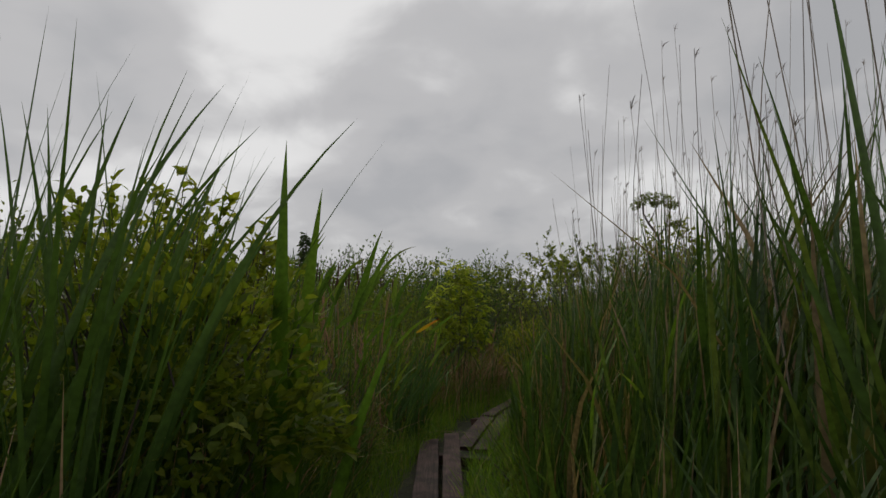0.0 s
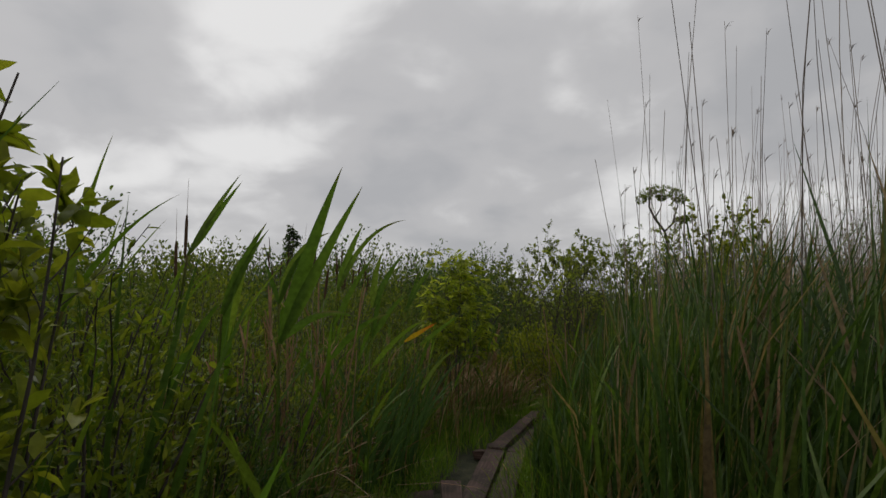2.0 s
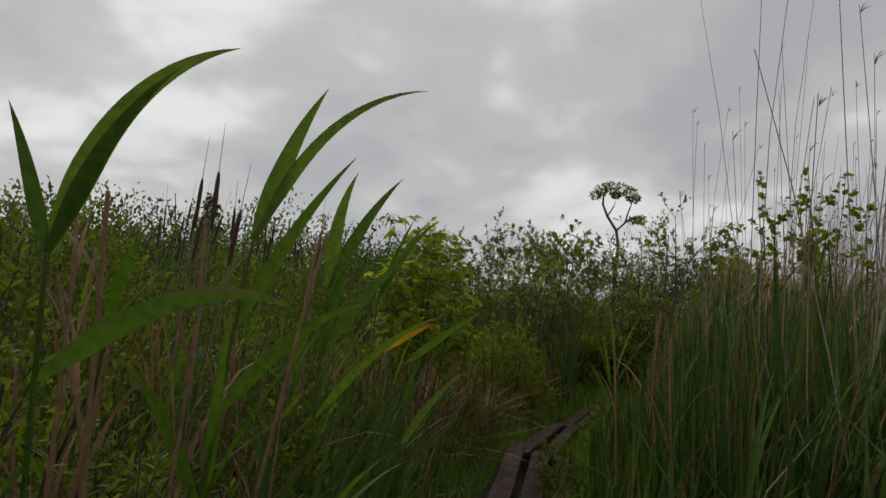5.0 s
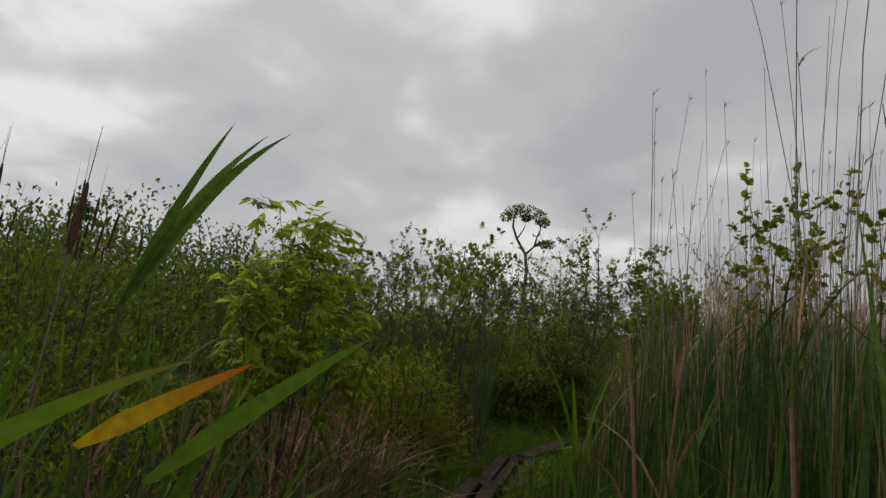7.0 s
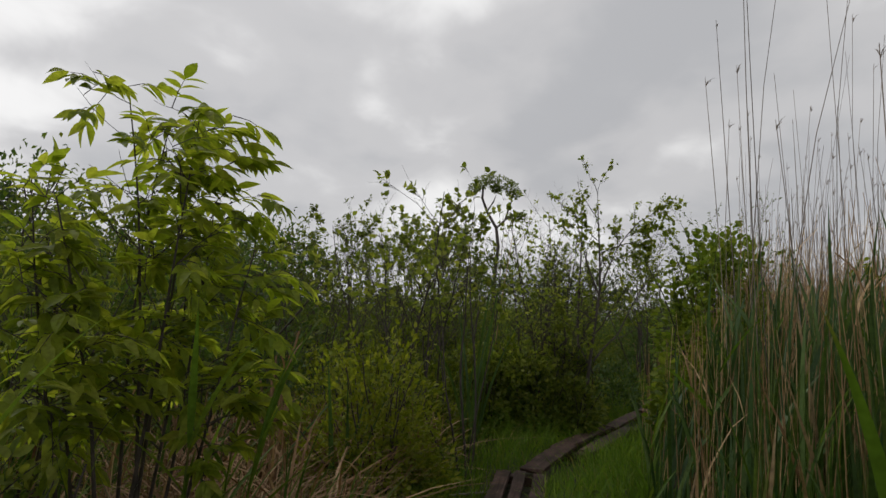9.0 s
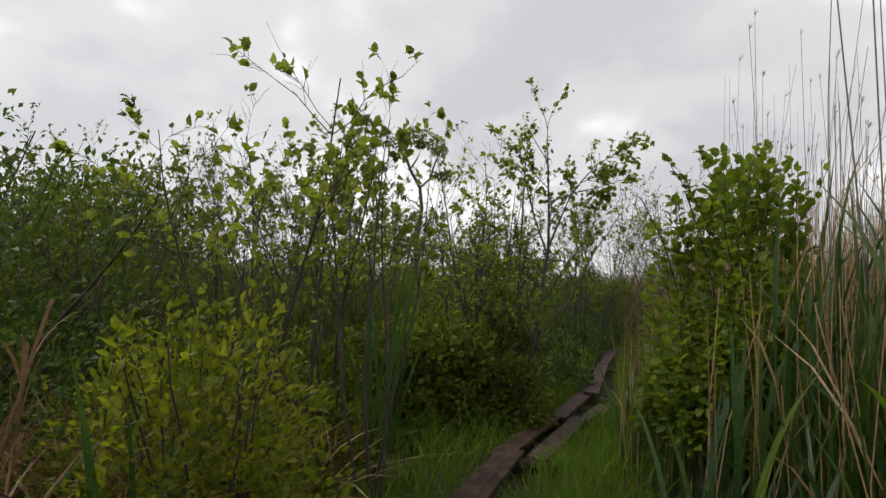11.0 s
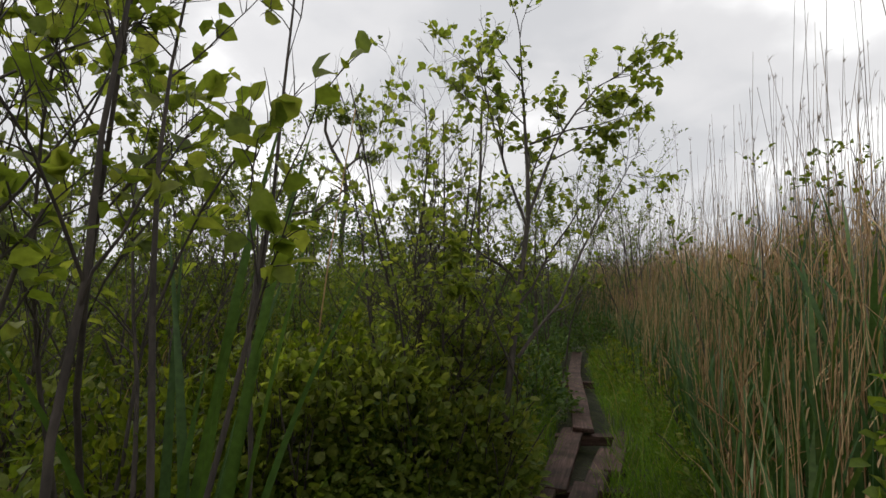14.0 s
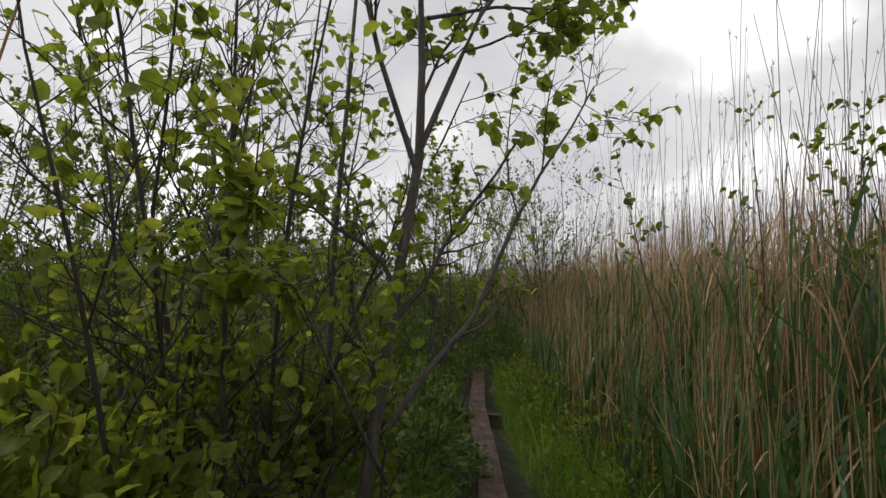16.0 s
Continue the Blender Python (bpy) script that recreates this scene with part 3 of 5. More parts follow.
def build_sedge_wall():
    """The dense green wall along the path's right side."""
    s = Soup()
    # the unseen stretch at y < 0 is added to cut skylight from behind
    p = strew(230000, 0.2, 9, -5.5, 13)
    tuft = strew(4000, 0.2, 9, -5.5, 13)
    pull = RNG.integers(0, len(tuft), len(p))
    loose = RNG.uniform(0, 1, len(p)) < 0.35
    p = np.where(loose[:, None], p, tuft[pull] + RNG.normal(0, 0.07, p.shape))
    tall_t, lean_t = RNG.uniform(0.62, 1.15, len(tuft)), RNG.normal(0, 0.6, len(tuft))
    along, side = beside(p)
    depth_in = RNG.uniform(0, 1, len(p))
    keep = (side > np.where(along < 12, 0.72, 0.6)) & (side < 4.2) & (along < 19.2) & (depth_in < np.exp(-(side - 0.55) / 1.2) * 0.8)
    keep &= ~((along > 15.6) & (side < 1.25))
    keep &= np.hypot(p[:, 0] - 4.25, p[:, 1] - 10.45) > 0.8
    p, side, along, pull = p[keep], side[keep], along[keep], pull[keep]
    rise = np.clip((side - 0.45) / 0.95, 0.18, 1)
    h = (0.62 + 1.42 * rise) * RNG.uniform(0.75, 1.08, len(p)) * tall_t[pull] * np.interp(along, [8.2, 11, 13, 15], [1.02, 0.97, 0.88, 0.8])
    az = np.arctan2(WIND[1], WIND[0]) + RNG.normal(0, 0.8, len(p)) + lean_t[pull]
    stiff = np.where(along > 12.5, 0.35, 1.0)
    s.add(*blades(p, h, RNG.gamma(5, 0.0046, len(p)).clip(0.008, 0.038), az, RNG.uniform(0.0, 0.14, len(p)) * stiff, RNG.uniform(0.02, 0.36, len(p)) * stiff, 4))
    tagged(part("sedge", s, SEDGE), "dense green sedge and young cattail blades with dead ones between", "sedge", kind="stuff")


def build_left_blades():
    s, d = Soup(), Soup()
    # blades behind the start are out of view, added to shade the near growth
    p = strew(76000, -4.5, 3.2, -5.5, 13.5)
    along, side = beside(p)
    keep = (side < -0.5) & (side > -3.2) & (along < 18.5) & (RNG.uniform(0, 1, len(p)) < 0.42 * np.exp(-(-side - 0.5) / 1.0))
    keep &= ~((along > 16.2) & (side > -1.5))
    clump = np.array([noise.noise(Vector((x * 1.3, y * 1.3, 3))) for x, y in p])
    keep &= clump > np.where((along > 8) & (along < 13), 0.14, 0.04)
    p, side, clump, along = p[keep], side[keep], clump[keep], along[keep]
    rise = np.clip((-side - 0.3) / 0.9, 0.25, 1)
    dead = RNG.uniform(0, 1, len(p)) < np.where(along > 10.5, 0.36, 0.16)
    h = (0.45 + 0.75 * rise) * RNG.uniform(0.6, 1.15, len(p))
    az = np.arctan2(WIND[1], WIND[0]) + RNG.normal(0, 1.1, len(p))
    for sel, soup, k in ((~dead, s, 1.0), (dead, d, 0.85)):
        m = sel.sum()
        soup.add(*blades(p[sel], h[sel] * k, RNG.uniform(0.010, 0.028, m), az[sel], RNG.uniform(0, 0.25, m) * (0.6 + 0.4 * k), RNG.uniform(0.02, 0.5, m) * (1 if soup is s else 0.3), 4))
    # crowded blades round the feet of the bushes
    for n, x0, x1, y0, y1, low, high in ((6500, -1.9, -0.55, 0.5, 2.7, 0.6, 1.35), (3200, -1.9, -0.72, 2.7, 5.2, 0.4, 0.95)):
        q = strew(n, x0, x1, y0, y1)
        gone = RNG.uniform(0, 1, n) < 0.15
        for sel, soup in ((~gone, s), (gone, d)):
            m = sel.sum()
            soup.add(*blades(q[sel], RNG.uniform(low, high, m) * np.clip((-q[sel, 0] - 0.25) / 0.7, 0.5, 1), RNG.uniform(0.009, 0.022, m), RNG.uniform(0, 6.28, m), RNG.uniform(0, 0.16, m), RNG.uniform(0.0, 0.4, m), 4))
    # fallen litter
    q = strew(5000, -4, 3, 1, 13.5)
    along, side = beside(q)
    q = q[(side < -0.75) & (side > -2.4) & (along > 7.5) & (along < 18.8) & (RNG.uniform(0, 1, len(q)) < 0.65)]
    m = len(q)
    d.add(*blades(q, RNG.uniform(0.3, 0.9, m), RNG.uniform(0.009, 0.020, m), RNG.uniform(0, 6.28, m), RNG.uniform(0.5, 1.4, m), RNG.uniform(0.0, 0.5, m), 3, z0=RNG.uniform(0, 0.25, m)))
    for n, x0, x1, y0, y1 in ((2400, 0.0, 1.75, 10.0, 12.9), (1300, 1.0, 2.7, 11.5, 13.4), (700, -1.6, -0.5, 3.9, 7.2), (900, -0.6, 0.8, 8.6, 10.6)):
        q = strew(n, x0, x1, y0, y1)
        heap = np.array([noise.noise(Vector((x * 1.6, y * 1.6, 12))) for x, y in q])
        along, side = beside(q)
        q = q[(heap > -0.15) & (side < -0.8)]
        m = len(q)
        d.add(*blades(q, RNG.uniform(0.25, 0.75, m), RNG.uniform(0.009, 0.021, m), RNG.uniform(0, 6.28, m), RNG.uniform(0.15, 1.5, m), RNG.uniform(0.0, 0.8, m), 4, z0=RNG.uniform(0, 0.35, m)))
    tagged(part("cattail_blades", s, CATTAIL), "green cattail blades crowding the path's edge", "cattails", kind="stuff")
    tagged(part("dead_cattail_litter", d, RUST), "rusty dead cattail leaves, broken and fallen in tangles", "litter", kind="stuff")


def build_reed_bed():
    """Tan last year's reeds with green shoots between, along the later path's right side."""
    tan, green, tall = Soup(), Soup(), Soup()
    p = strew(175000, 2, 24, 4, 30)
    along, side = beside(p)
    keep = (side > np.where(along > 18.2, 0.8, 1.05)) & (side < 9) & (along > 14.0) & (along < 36)
    keep &= np.hypot(p[:, 0] - 4.25, p[:, 1] - 10.45) > 0.8
    keep &= RNG.uniform(0, 1, len(p)) < 0.85 * np.exp(-(side - 0.95) / 1.6) + 0.12
    p, side, along = p[keep], side[keep], along[keep]
    az = np.arctan2(WIND[1], WIND[0]) + RNG.normal(0, 1.0, len(p))
    kind = RNG.uniform(0, 1, len(p))
    edge = np.clip((side - 0.8) / 0.8, 0.3, 1)
    a = kind < np.where(along < 17.6, 0.27, np.where(side < 1.6, 0.30, 0.5))
    c = ~a
    m = a.sum()
    v, f, _ = stalks(p[a], RNG.uniform(1.75, 2.3, m) * (0.45 + 0.55 * edge[a]) * np.interp(along[a], [20, 25], [1.0, 1.06]), RNG.uniform(0.0024, 0.0048, m), az[a], RNG.normal(0.03, 0.06, m), RNG.uniform(0, 0.12, m), 3)
    tan.add(v, f)
    # dry leaf rags on the old stalks
    b = a & (RNG.uniform(0, 1, len(p)) < np.where(along < 17.6, 0.25, 0.55))
    m = b.sum()
    tan.add(*blades(p[b] + RNG.normal(0, 0.03, (m, 2)), RNG.uniform(0.25, 0.6, m), RNG.uniform(0.006, 0.014, m), az[b], RNG.uniform(0.1, 0.6, m), RNG.uniform(0.1, 0.8, m), 3, z0=RNG.uniform(1.35, 1.85, m) * edge[b]))
    m = c.sum()
    low = RNG.uniform(0, 1, m) < 0.36
    foot = np.where(low, 0.0, RNG.uniform(0.65, 1.3, m) * edge[c])
    green.add(*blades(p[c], np.where(low, RNG.uniform(0.3, 0.9, m), RNG.uniform(0.6, 0.95, m)), RNG.uniform(0.016, 0.038, m), az[c], RNG.uniform(0, 0.25, m), RNG.uniform(0, 0.35, m), 4, z0=foot))
    up_ = ~low
    v, f, _ = stalks(p[c][up_], foot[up_] + 0.1, 0.004, az[c][up_], 0.0, 0.0, 1)
    green.add(v, f)
    tagged(part("dry_reeds", tan, STRAW), "tan dry reed stalks of last year standing densely", "reeds", kind="stuff")
    tagged(part("green_reeds", green, BLUEREED), "blue-green young reed leaves among the dry stalks", "reeds", kind="stuff")
    q = strew(16000, 1, 26, 0, 30)
    along, side = beside(q)
    thin = RNG.uniform(0, 1, len(q))
    q = q[((side > 1.35) & (side < 5) & (along > 5.5) & (along < 18) & (thin < np.where(along > 12, 0.55, 0.45))) | ((side > 1.5) & (side < 8) & (along >= 18) & (thin < 0.8))]
    q = q[np.hypot(q[:, 0] - 4.25, q[:, 1] - 10.45) > 0.85]
    m = len(q)
    v, f, tips = stalks(q, 2.3 + 1.7 * RNG.uniform(0, 1, m) ** 1.4, RNG.uniform(0.003, 0.005, m), np.arctan2(WIND[1], WIND[0]) + RNG.normal(0, 0.9, m), RNG.normal(0.02, 0.05, m), RNG.uniform(0, 0.10, m), 4)
    tall.add(v, f)
    k = RNG.uniform(0, 1, m) < 0.6
    t = tips[k]
    for _ in range(5):
        n = len(t)
        tall.add(*blades(t[:, :2], RNG.uniform(0.03, 0.09, n), RNG.uniform(0.004, 0.009, n), RNG.normal(-0.2, 0.6, n), RNG.uniform(0.1, 0.5, n), RNG.uniform(0.2, 0.7, n), 3, z0=t[:, 2] - 0.06))
    tagged(part("tall_dry_reeds", tall, GREYREED), "tall thin grey-brown dry reed stems with small nodding tufts", "reeds", kind="stuff")


def reed_shoot(x, y, stem_h, az, seed, top_len=0.62, n_leaf=4, width=0.045, droop=0.0, lean=0.2, name="reed_shoot", label="green broad-leaved reed shoot leaning in the wind"):
    """A green shoot: a stem, and long pointed leaves that part from it near its top."""
    rng = np.random.default_rng(seed)
    ob = thing(name, label, "reed", "reed shoots beside the path", at=(x, y, ground_z(x, y)))
    pts, rr, _ = limb((-0.1 * np.cos(az) * stem_h, 0, 0), (np.cos(az) * 0.12, np.sin(az) * 0.12, 1), stem_h, 0.0065, 7, 0.02, 0.0, 0.6, rng)
    part("stem", Soup().add(*tube(pts, rr, 6)), REEDLEAF, ob)
    for i in range(n_leaf):
        k = len(pts) - 1 - (0 if i < 2 else rng.integers(1, 4))
        ln = top_len * rng.uniform(0.85, 1.05) * (1 if i < 2 else 0.8)
        a = az + ((-0.3, 0.45)[i] if i < 2 else rng.uniform(-2.2, 2.2))
        s = Soup()
        fold_blade(s, pts[k], a, ln, width * rng.uniform(0.8, 1.1) * (1 if i == 0 else 0.75), (lean, lean + 0.24, 0.6, 0.75)[min(i, 3)] * rng.uniform(0.9, 1.1), rng.uniform(0.05, 0.3) + droop, rng, 13)
        part("leaf", s, REEDLEAF, ob)
    return ob


def fold_blade(s, base, az, length, width, lean, bend, rng, seg=11, belly=3.0, broad=None, taper=1.7):
    """One long leaf, folded along its midrib."""
    t = np.linspace(0, 1, seg + 1)
    ang = np.pi / 2 - lean - bend * 1.5 * t ** 1.8
    step = length / seg
    out = np.concatenate([[0], np.cumsum(np.cos(ang[:-1]) * step)])
    up = np.concatenate([[0], np.cumsum(np.sin(ang[:-1]) * step)])
    tw = (az + np.pi / 2 + rng.uniform(-0.7, 0.7)) + t * rng.uniform(-0.5, 0.5)
    half = width / 2 * np.clip((0.3 + 0.7 * np.sin(np.minimum(1, t * belly) * np.pi / 2)) * (1 - t ** taper), 0.008, 1)
    c = np.stack([np.cos(az) * out, np.sin(az) * out, up], 1) + np.asarray(base)
    w = np.stack([np.cos(tw), np.sin(tw), np.zeros_like(t)], 1) * half[:, None]
    lift = np.stack([-np.cos(az) * np.sin(ang), -np.sin(az) * np.sin(ang), np.cos(ang)], 1) * (half * 0.35)[:, None]
    if broad is not None:              # the leaf turns its flat side to the path
        flat_way = np.stack([-np.cos(az) * np.sin(ang), -np.sin(az) * np.sin(ang), np.cos(ang)], 1) * np.cos(broad)
        side_way = np.stack([-np.sin(az) + 0 * t, np.cos(az) + 0 * t, 0 * t], 1) * np.sin(broad)
        w = (flat_way + side_way) * half[:, None]
        lift = np.stack([-np.sin(az) + 0 * t, np.cos(az) + 0 * t, 0 * t], 1) * (half * 0.3)[:, None]
    v = np.stack([c - w + lift, c, c + w + lift], 1).reshape(-1, 3)
    i = np.arange(seg) * 3
    f = np.concatenate([np.stack([i, i + 1, i + 4, i + 3], 1), np.stack([i + 1, i + 2, i + 5, i + 4], 1)])
    s.add(v, f)


def cattail(x, y, h, seed, n_leaf=7, heads=0, az=-0.25, width=0.022, mat=None, label="tall green cattail plant with narrow upright leaves"):
    rng = np.random.default_rng(seed)
    ob = thing("cattail", label, "cattail", "cattails beside the path", at=(x, y, ground_z(x, y)))
    for _ in range(n_leaf):
        a = az + rng.normal(0, 1.0)
        s = Soup()
        fold_blade(s, (rng.normal(0, 0.03), rng.normal(0, 0.03), 0), a, h * rng.uniform(0.7, 1.08), width * rng.uniform(0.8, 1.25), rng.uniform(0.02, 0.26), rng.uniform(0.02, 0.42), rng, 12)
        part("leaf", s, mat or CATTAIL, ob)
    for _ in range(heads):
        pts, rr, d = limb((rng.normal(0, 0.04), rng.normal(0, 0.04), 0), (rng.normal(0.07, 0.05), rng.normal(0, 0.05), 1), h * rng.uniform(0.95, 1.12), 0.005, 8, 0.012, 0, 0.5, rng)
        stalk = part("stalk", Soup().add(*tube(pts, rr, 5)), GREYREED, ob)
        b, e = pts[-2], pts[-1]
        q = [b + (e - b) * k for k in (-0.10, 0.0, 0.15, 0.5, 0.8, 0.95, 1.0)]
        part("seed_head", Soup().add(*tube(q, [0.003, 0.009, 0.0115, 0.012, 0.011, 0.007, 0.002], 8)), SPIKE, stalk, "dark brown seed head")
        part("spike_tip", Soup().add(*tube([e, e + (e - b) * 0.5, e + (e - b) * 0.9], [0.002, 0.0015, 0.0008], 4)), GREYREED, stalk)
    return ob


def broad_shoot(x, y, stem_h, leaf_specs, seed, name="reed_shoot", label="green broad-leaved reed shoot with arching pointed leaves", mat=None):
    """A shoot whose leaves are given as (height, length, width, heading, lean, bend)."""
    rng = np.random.default_rng(seed)
    ob = thing(name, label, name.split("_")[0], "broad-leaved shoots", at=(x, y, ground_z(x, y)))
    if stem_h > 0:
        pts, rr, _ = limb((-0.04 * stem_h, 0, 0), (0.04, 0, 1), stem_h, 0.007, 7, 0.012, 0.0, 0.6, rng)
        part("stem", Soup().add(*tube(pts, rr, 6)), REEDLEAF, ob)
    for z, ln, w, az, lean, bend in leaf_specs:
        s = Soup()
        foot = (rng.normal(0, 0.02), rng.normal(0, 0.02), 0) if stem_h <= 0 else pts[min(7, max(1, round(z / stem_h * 7)))]
        fold_blade(s, foot, az, ln, w, lean, bend, rng, 16, broad=rng.normal(0, 0.3), taper=2.2 if stem_h > 0 else 4.0)
        part("leaf", s, mat or REEDLEAF, ob)
    return ob


def dead_stalk(x, y, h, seed, lean=0.08, thick=0.0075):
    """A broken brown cattail stalk wrapped in its dry sheaths."""
    rng = np.random.default_rng(seed)
    ob = thing("dead_cattail_stalk", "broken rusty-brown dead cattail stalk with split sheaths", "dead stalk", "dead cattail stalks", at=(x, y, ground_z(x, y)))
    a = rng.uniform(0, 6.28)
    pts, rr, _ = limb((0, 0, 0), (np.cos(a) * lean, np.sin(a) * lean, 1), h, thick, 8, 0.03, 0, 0.6, rng)
    stalk = part("stalk", Soup().add(*tube(pts, rr * rng.uniform(0.85, 1.15, len(rr)), 6)), RUST, ob)
    for _ in range(5):
        k = rng.integers(1, 8)
        s = Soup()
        fold_blade(s, pts[k], rng.uniform(0, 6.28), min(h * rng.uniform(0.25, 0.5), (h - pts[k][2]) * 0.8 + 0.1), 0.018, rng.uniform(0.1, 0.5), rng.uniform(0.1, 1.4), rng, 6)
        part("sheath", s, RUST, stalk)
    return ob


build_grass()
build_sedge_wall()
build_left_blades()
build_reed_bed()

# ---- plants that stand out beside the early path ----
EAST = math.atan2(WIND[1], WIND[0])
for i, (x, y, h, ln, nl, w, droop, lean) in enumerate([
        (-1.05, 4.45, 1.42, 0.58, 4, 0.045, 0.0, 0.32), (-1.45, 4.6, 1.5, 0.45, 4, 0.04, 0.2, 0.3),
        (-1.25, 5.9, 1.45, 0.45, 4, 0.04, 0.2, 0.3), (-0.75, 6.6, 1.2, 0.45, 5, 0.038, 0.1, 0.3), (-0.80, 4.60, 0.85, 0.55, 5, 0.042, 0.1, 0.4), (-0.55, 5.75, 0.75, 0.5, 5, 0.045, 0.2, 0.5),
        (-0.18, 7.4, 0.6, 0.6, 4, 0.05, 0.2, 0.5), (-1.6, 5.2, 1.5, 0.5, 4, 0.04, 0.2, 0.3), (-1.25, 3.3, 1.6, 0.55, 4, 0.04, 0.1, 0.3), (-1.5, 4.1, 1.6, 0.5, 4, 0.035, 0.1, 0.3),
        (-1.7, 3.7, 1.65, 0.5, 4, 0.04, 0.2, 0.35), (-1.0, 7.0, 1.3, 0.5, 4, 0.04, 0.2, 0.3), (0.15, 8.1, 0.7, 0.5, 4, 0.04, 0.2, 0.4), (-0.5, 8.0, 1.2, 0.5, 4, 0.045, 0.3, 0.4)]):
    reed_shoot(x, y, h, EAST + RNG.normal(0, 0.2), 40 + i, ln, nl, w, droop, lean)
for i, (x, y, h, n, heads, w) in enumerate([
        (-1.02, 1.42, 2.1, 11, 0, 0.034), (-1.22, 1.60, 2.25, 12, 0, 0.034), (-0.97, 1.75, 1.9, 7, 0, 0.028), (-1.5, 1.5, 2.35, 12, 0, 0.034), (-1.08, 2.05, 2.25, 8, 0, 0.026), (-1.4, 1.9, 2.45, 11, 0, 0.030),
        (-0.72, 2.40, 1.6, 6, 0, 0.024), (-0.80, 3.0, 1.5, 6, 0, 0.022), (-0.85, 5.1, 1.5, 7, 0, 0.022), (-0.45, 6.7, 1.3, 8, 0, 0.022),
        (-1.5, 3.6, 1.9, 6, 0, 0.02), (-1.9, 5.6, 2.2, 7, 2, 0.02), (-1.25, 6.6, 2.0, 7, 2, 0.02), (-1.6, 7.4, 2.1, 6, 2, 0.02), (-0.9, 7.6, 1.9, 7, 1, 0.02),
        (0.85, 2.3, 1.7, 7, 0, 0.022), (1.05, 3.0, 1.75, 8, 0, 0.022),
        (1.25, 2.4, 1.95, 8, 0, 0.02), (1.35, 3.6, 1.95, 8, 0, 0.02), (1.25, 4.5, 1.85, 8, 0, 0.02), (1.6, 5.2, 1.9, 9, 0, 0.02), (1.7, 4.2, 2.1, 9, 0, 0.02), (1.85, 6.3, 1.85, 9, 0, 0.02), (-1.3, 1.35, 2.1, 8, 0, 0.030)]):
    cattail(x, y, h, 90 + i, n, heads, EAST, w)
for i in range(16):                    # seed heads standing over the left marsh
    x, y = -1.0 - RNG.uniform(0, 2.6), 8.6 + RNG.uniform(0, 5.0)
    cattail(x, y, RNG.uniform(2.0, 2.75), 150 + i, 4, 2, EAST, 0.018)
for i, (x, y) in enumerate([(3.02, 12.34), (1.45, 11.15)]):
    cattail(x, y, 1.9 if i < 1 else 1.3, 190 + i, 6, 0, -0.35, 0.05, BLUEREED, "blue-green iris-like cattail clump with stiff leaves")
for i in range(44):
    t = RNG.uniform(0, 1)
    k = RNG.integers(4, 8)
    c = LINE[k] * (1 - t) + LINE[k + 1] * t
    off = RNG.uniform(0.95, 1.7)
    d = (LINE[k + 1] - LINE[k]) / np.hypot(*(LINE[k + 1] - LINE[k]))
    dead_stalk(c[0] - d[1] * off, c[1] + d[0] * off, RNG.uniform(0.7, 1.45), 220 + i, RNG.uniform(0.02, 0.10))
for i, (x, y, h) in enumerate([(-1.08, 5.05, 1.45), (-0.96, 5.20, 1.75), (-0.90, 5.40, 1.75), (-0.78, 5.35, 1.72), (-1.0, 5.5, 1.6), (-1.15, 5.4, 1.75), (-0.7, 5.9, 1.3), (-1.3, 5.0, 1.5), (-0.78, 5.55, 1.2), (-1.2, 5.6, 1.7)]):
    dead_stalk(x, y, h, 330 + i, 0.05, 0.0082)
for i in range(10):
    dead_stalk(0.85 + RNG.normal(0, 0.22), 11.4 + RNG.normal(0, 0.3), RNG.uniform(0.9, 1.5), 280 + i, 0.05, 0.013)
for i in range(14):
    dead_stalk(RNG.uniform(0.95, 2.2), RNG.uniform(2.2, 7.5), RNG.uniform(1.0, 1.7), 300 + i)

broad_shoot(-0.60, 1.98, 0, [(0, 2.15, 0.098, 0.1, 0.01, 0.03), (0, 1.6, 0.045, 2.6, 0.1, 0.1), (0, 1.5, 0.05, 0.3, 0.2, 0.2)], 801, "cattail", "very broad bright green cattail leaves beside the path", BROADLEAF)
broad_shoot(-0.66, 2.15, 0, [(0, 2.0, 0.082, 0.1, 0.075, 0.06), (0, 1.65, 0.05, -0.2, 0.03, 0.08), (0, 1.5, 0.045, 2.8, 0.1, 0.2), (0, 1.75, 0.04, 0.4, 0.02, 0.05)], 802, "cattail", "very broad bright green cattail leaves beside the path", BROADLEAF)
broad_shoot(-0.59, 3.67, 1.43, [(1.43, 0.68, 0.060, 0.0, 0.30, 0.08), (1.43, 0.64, 0.048, 0.0, 0.46, 0.06), (0.9, 0.5, 0.045, 2.9, 0.5, 0.4)], 811)
broad_shoot(-1.06, 3.79, 1.80, [(1.78, 0.38, 0.036, 0.0, 0.5, 0.12), (1.78, 0.36, 0.032, 0.0, 0.58, 0.08), (1.39, 0.4, 0.04, 0.2, 0.4, 0.2)], 812)
broad_shoot(-0.92, 3.92, 1.56, [(1.56, 0.42, 0.045, 0.0, 0.35, 0.2), (1.56, 0.40, 0.04, 0.0, 0.4, 0.2), (1.23, 0.4, 0.04, 0.2, 0.1, 0.1)], 813)
broad_shoot(-0.93, 4.95, 1.58, [(1.58, 0.55, 0.058, 0.0, 0.24, 0.80), (1.58, 0.42, 0.036, -0.1, 0.32, 0.4), (1.35, 0.5, 0.05, 0.2, 0.85, 0.9), (1.6, 0.3, 0.03, 3.0, 0.3, 0.1)], 803)
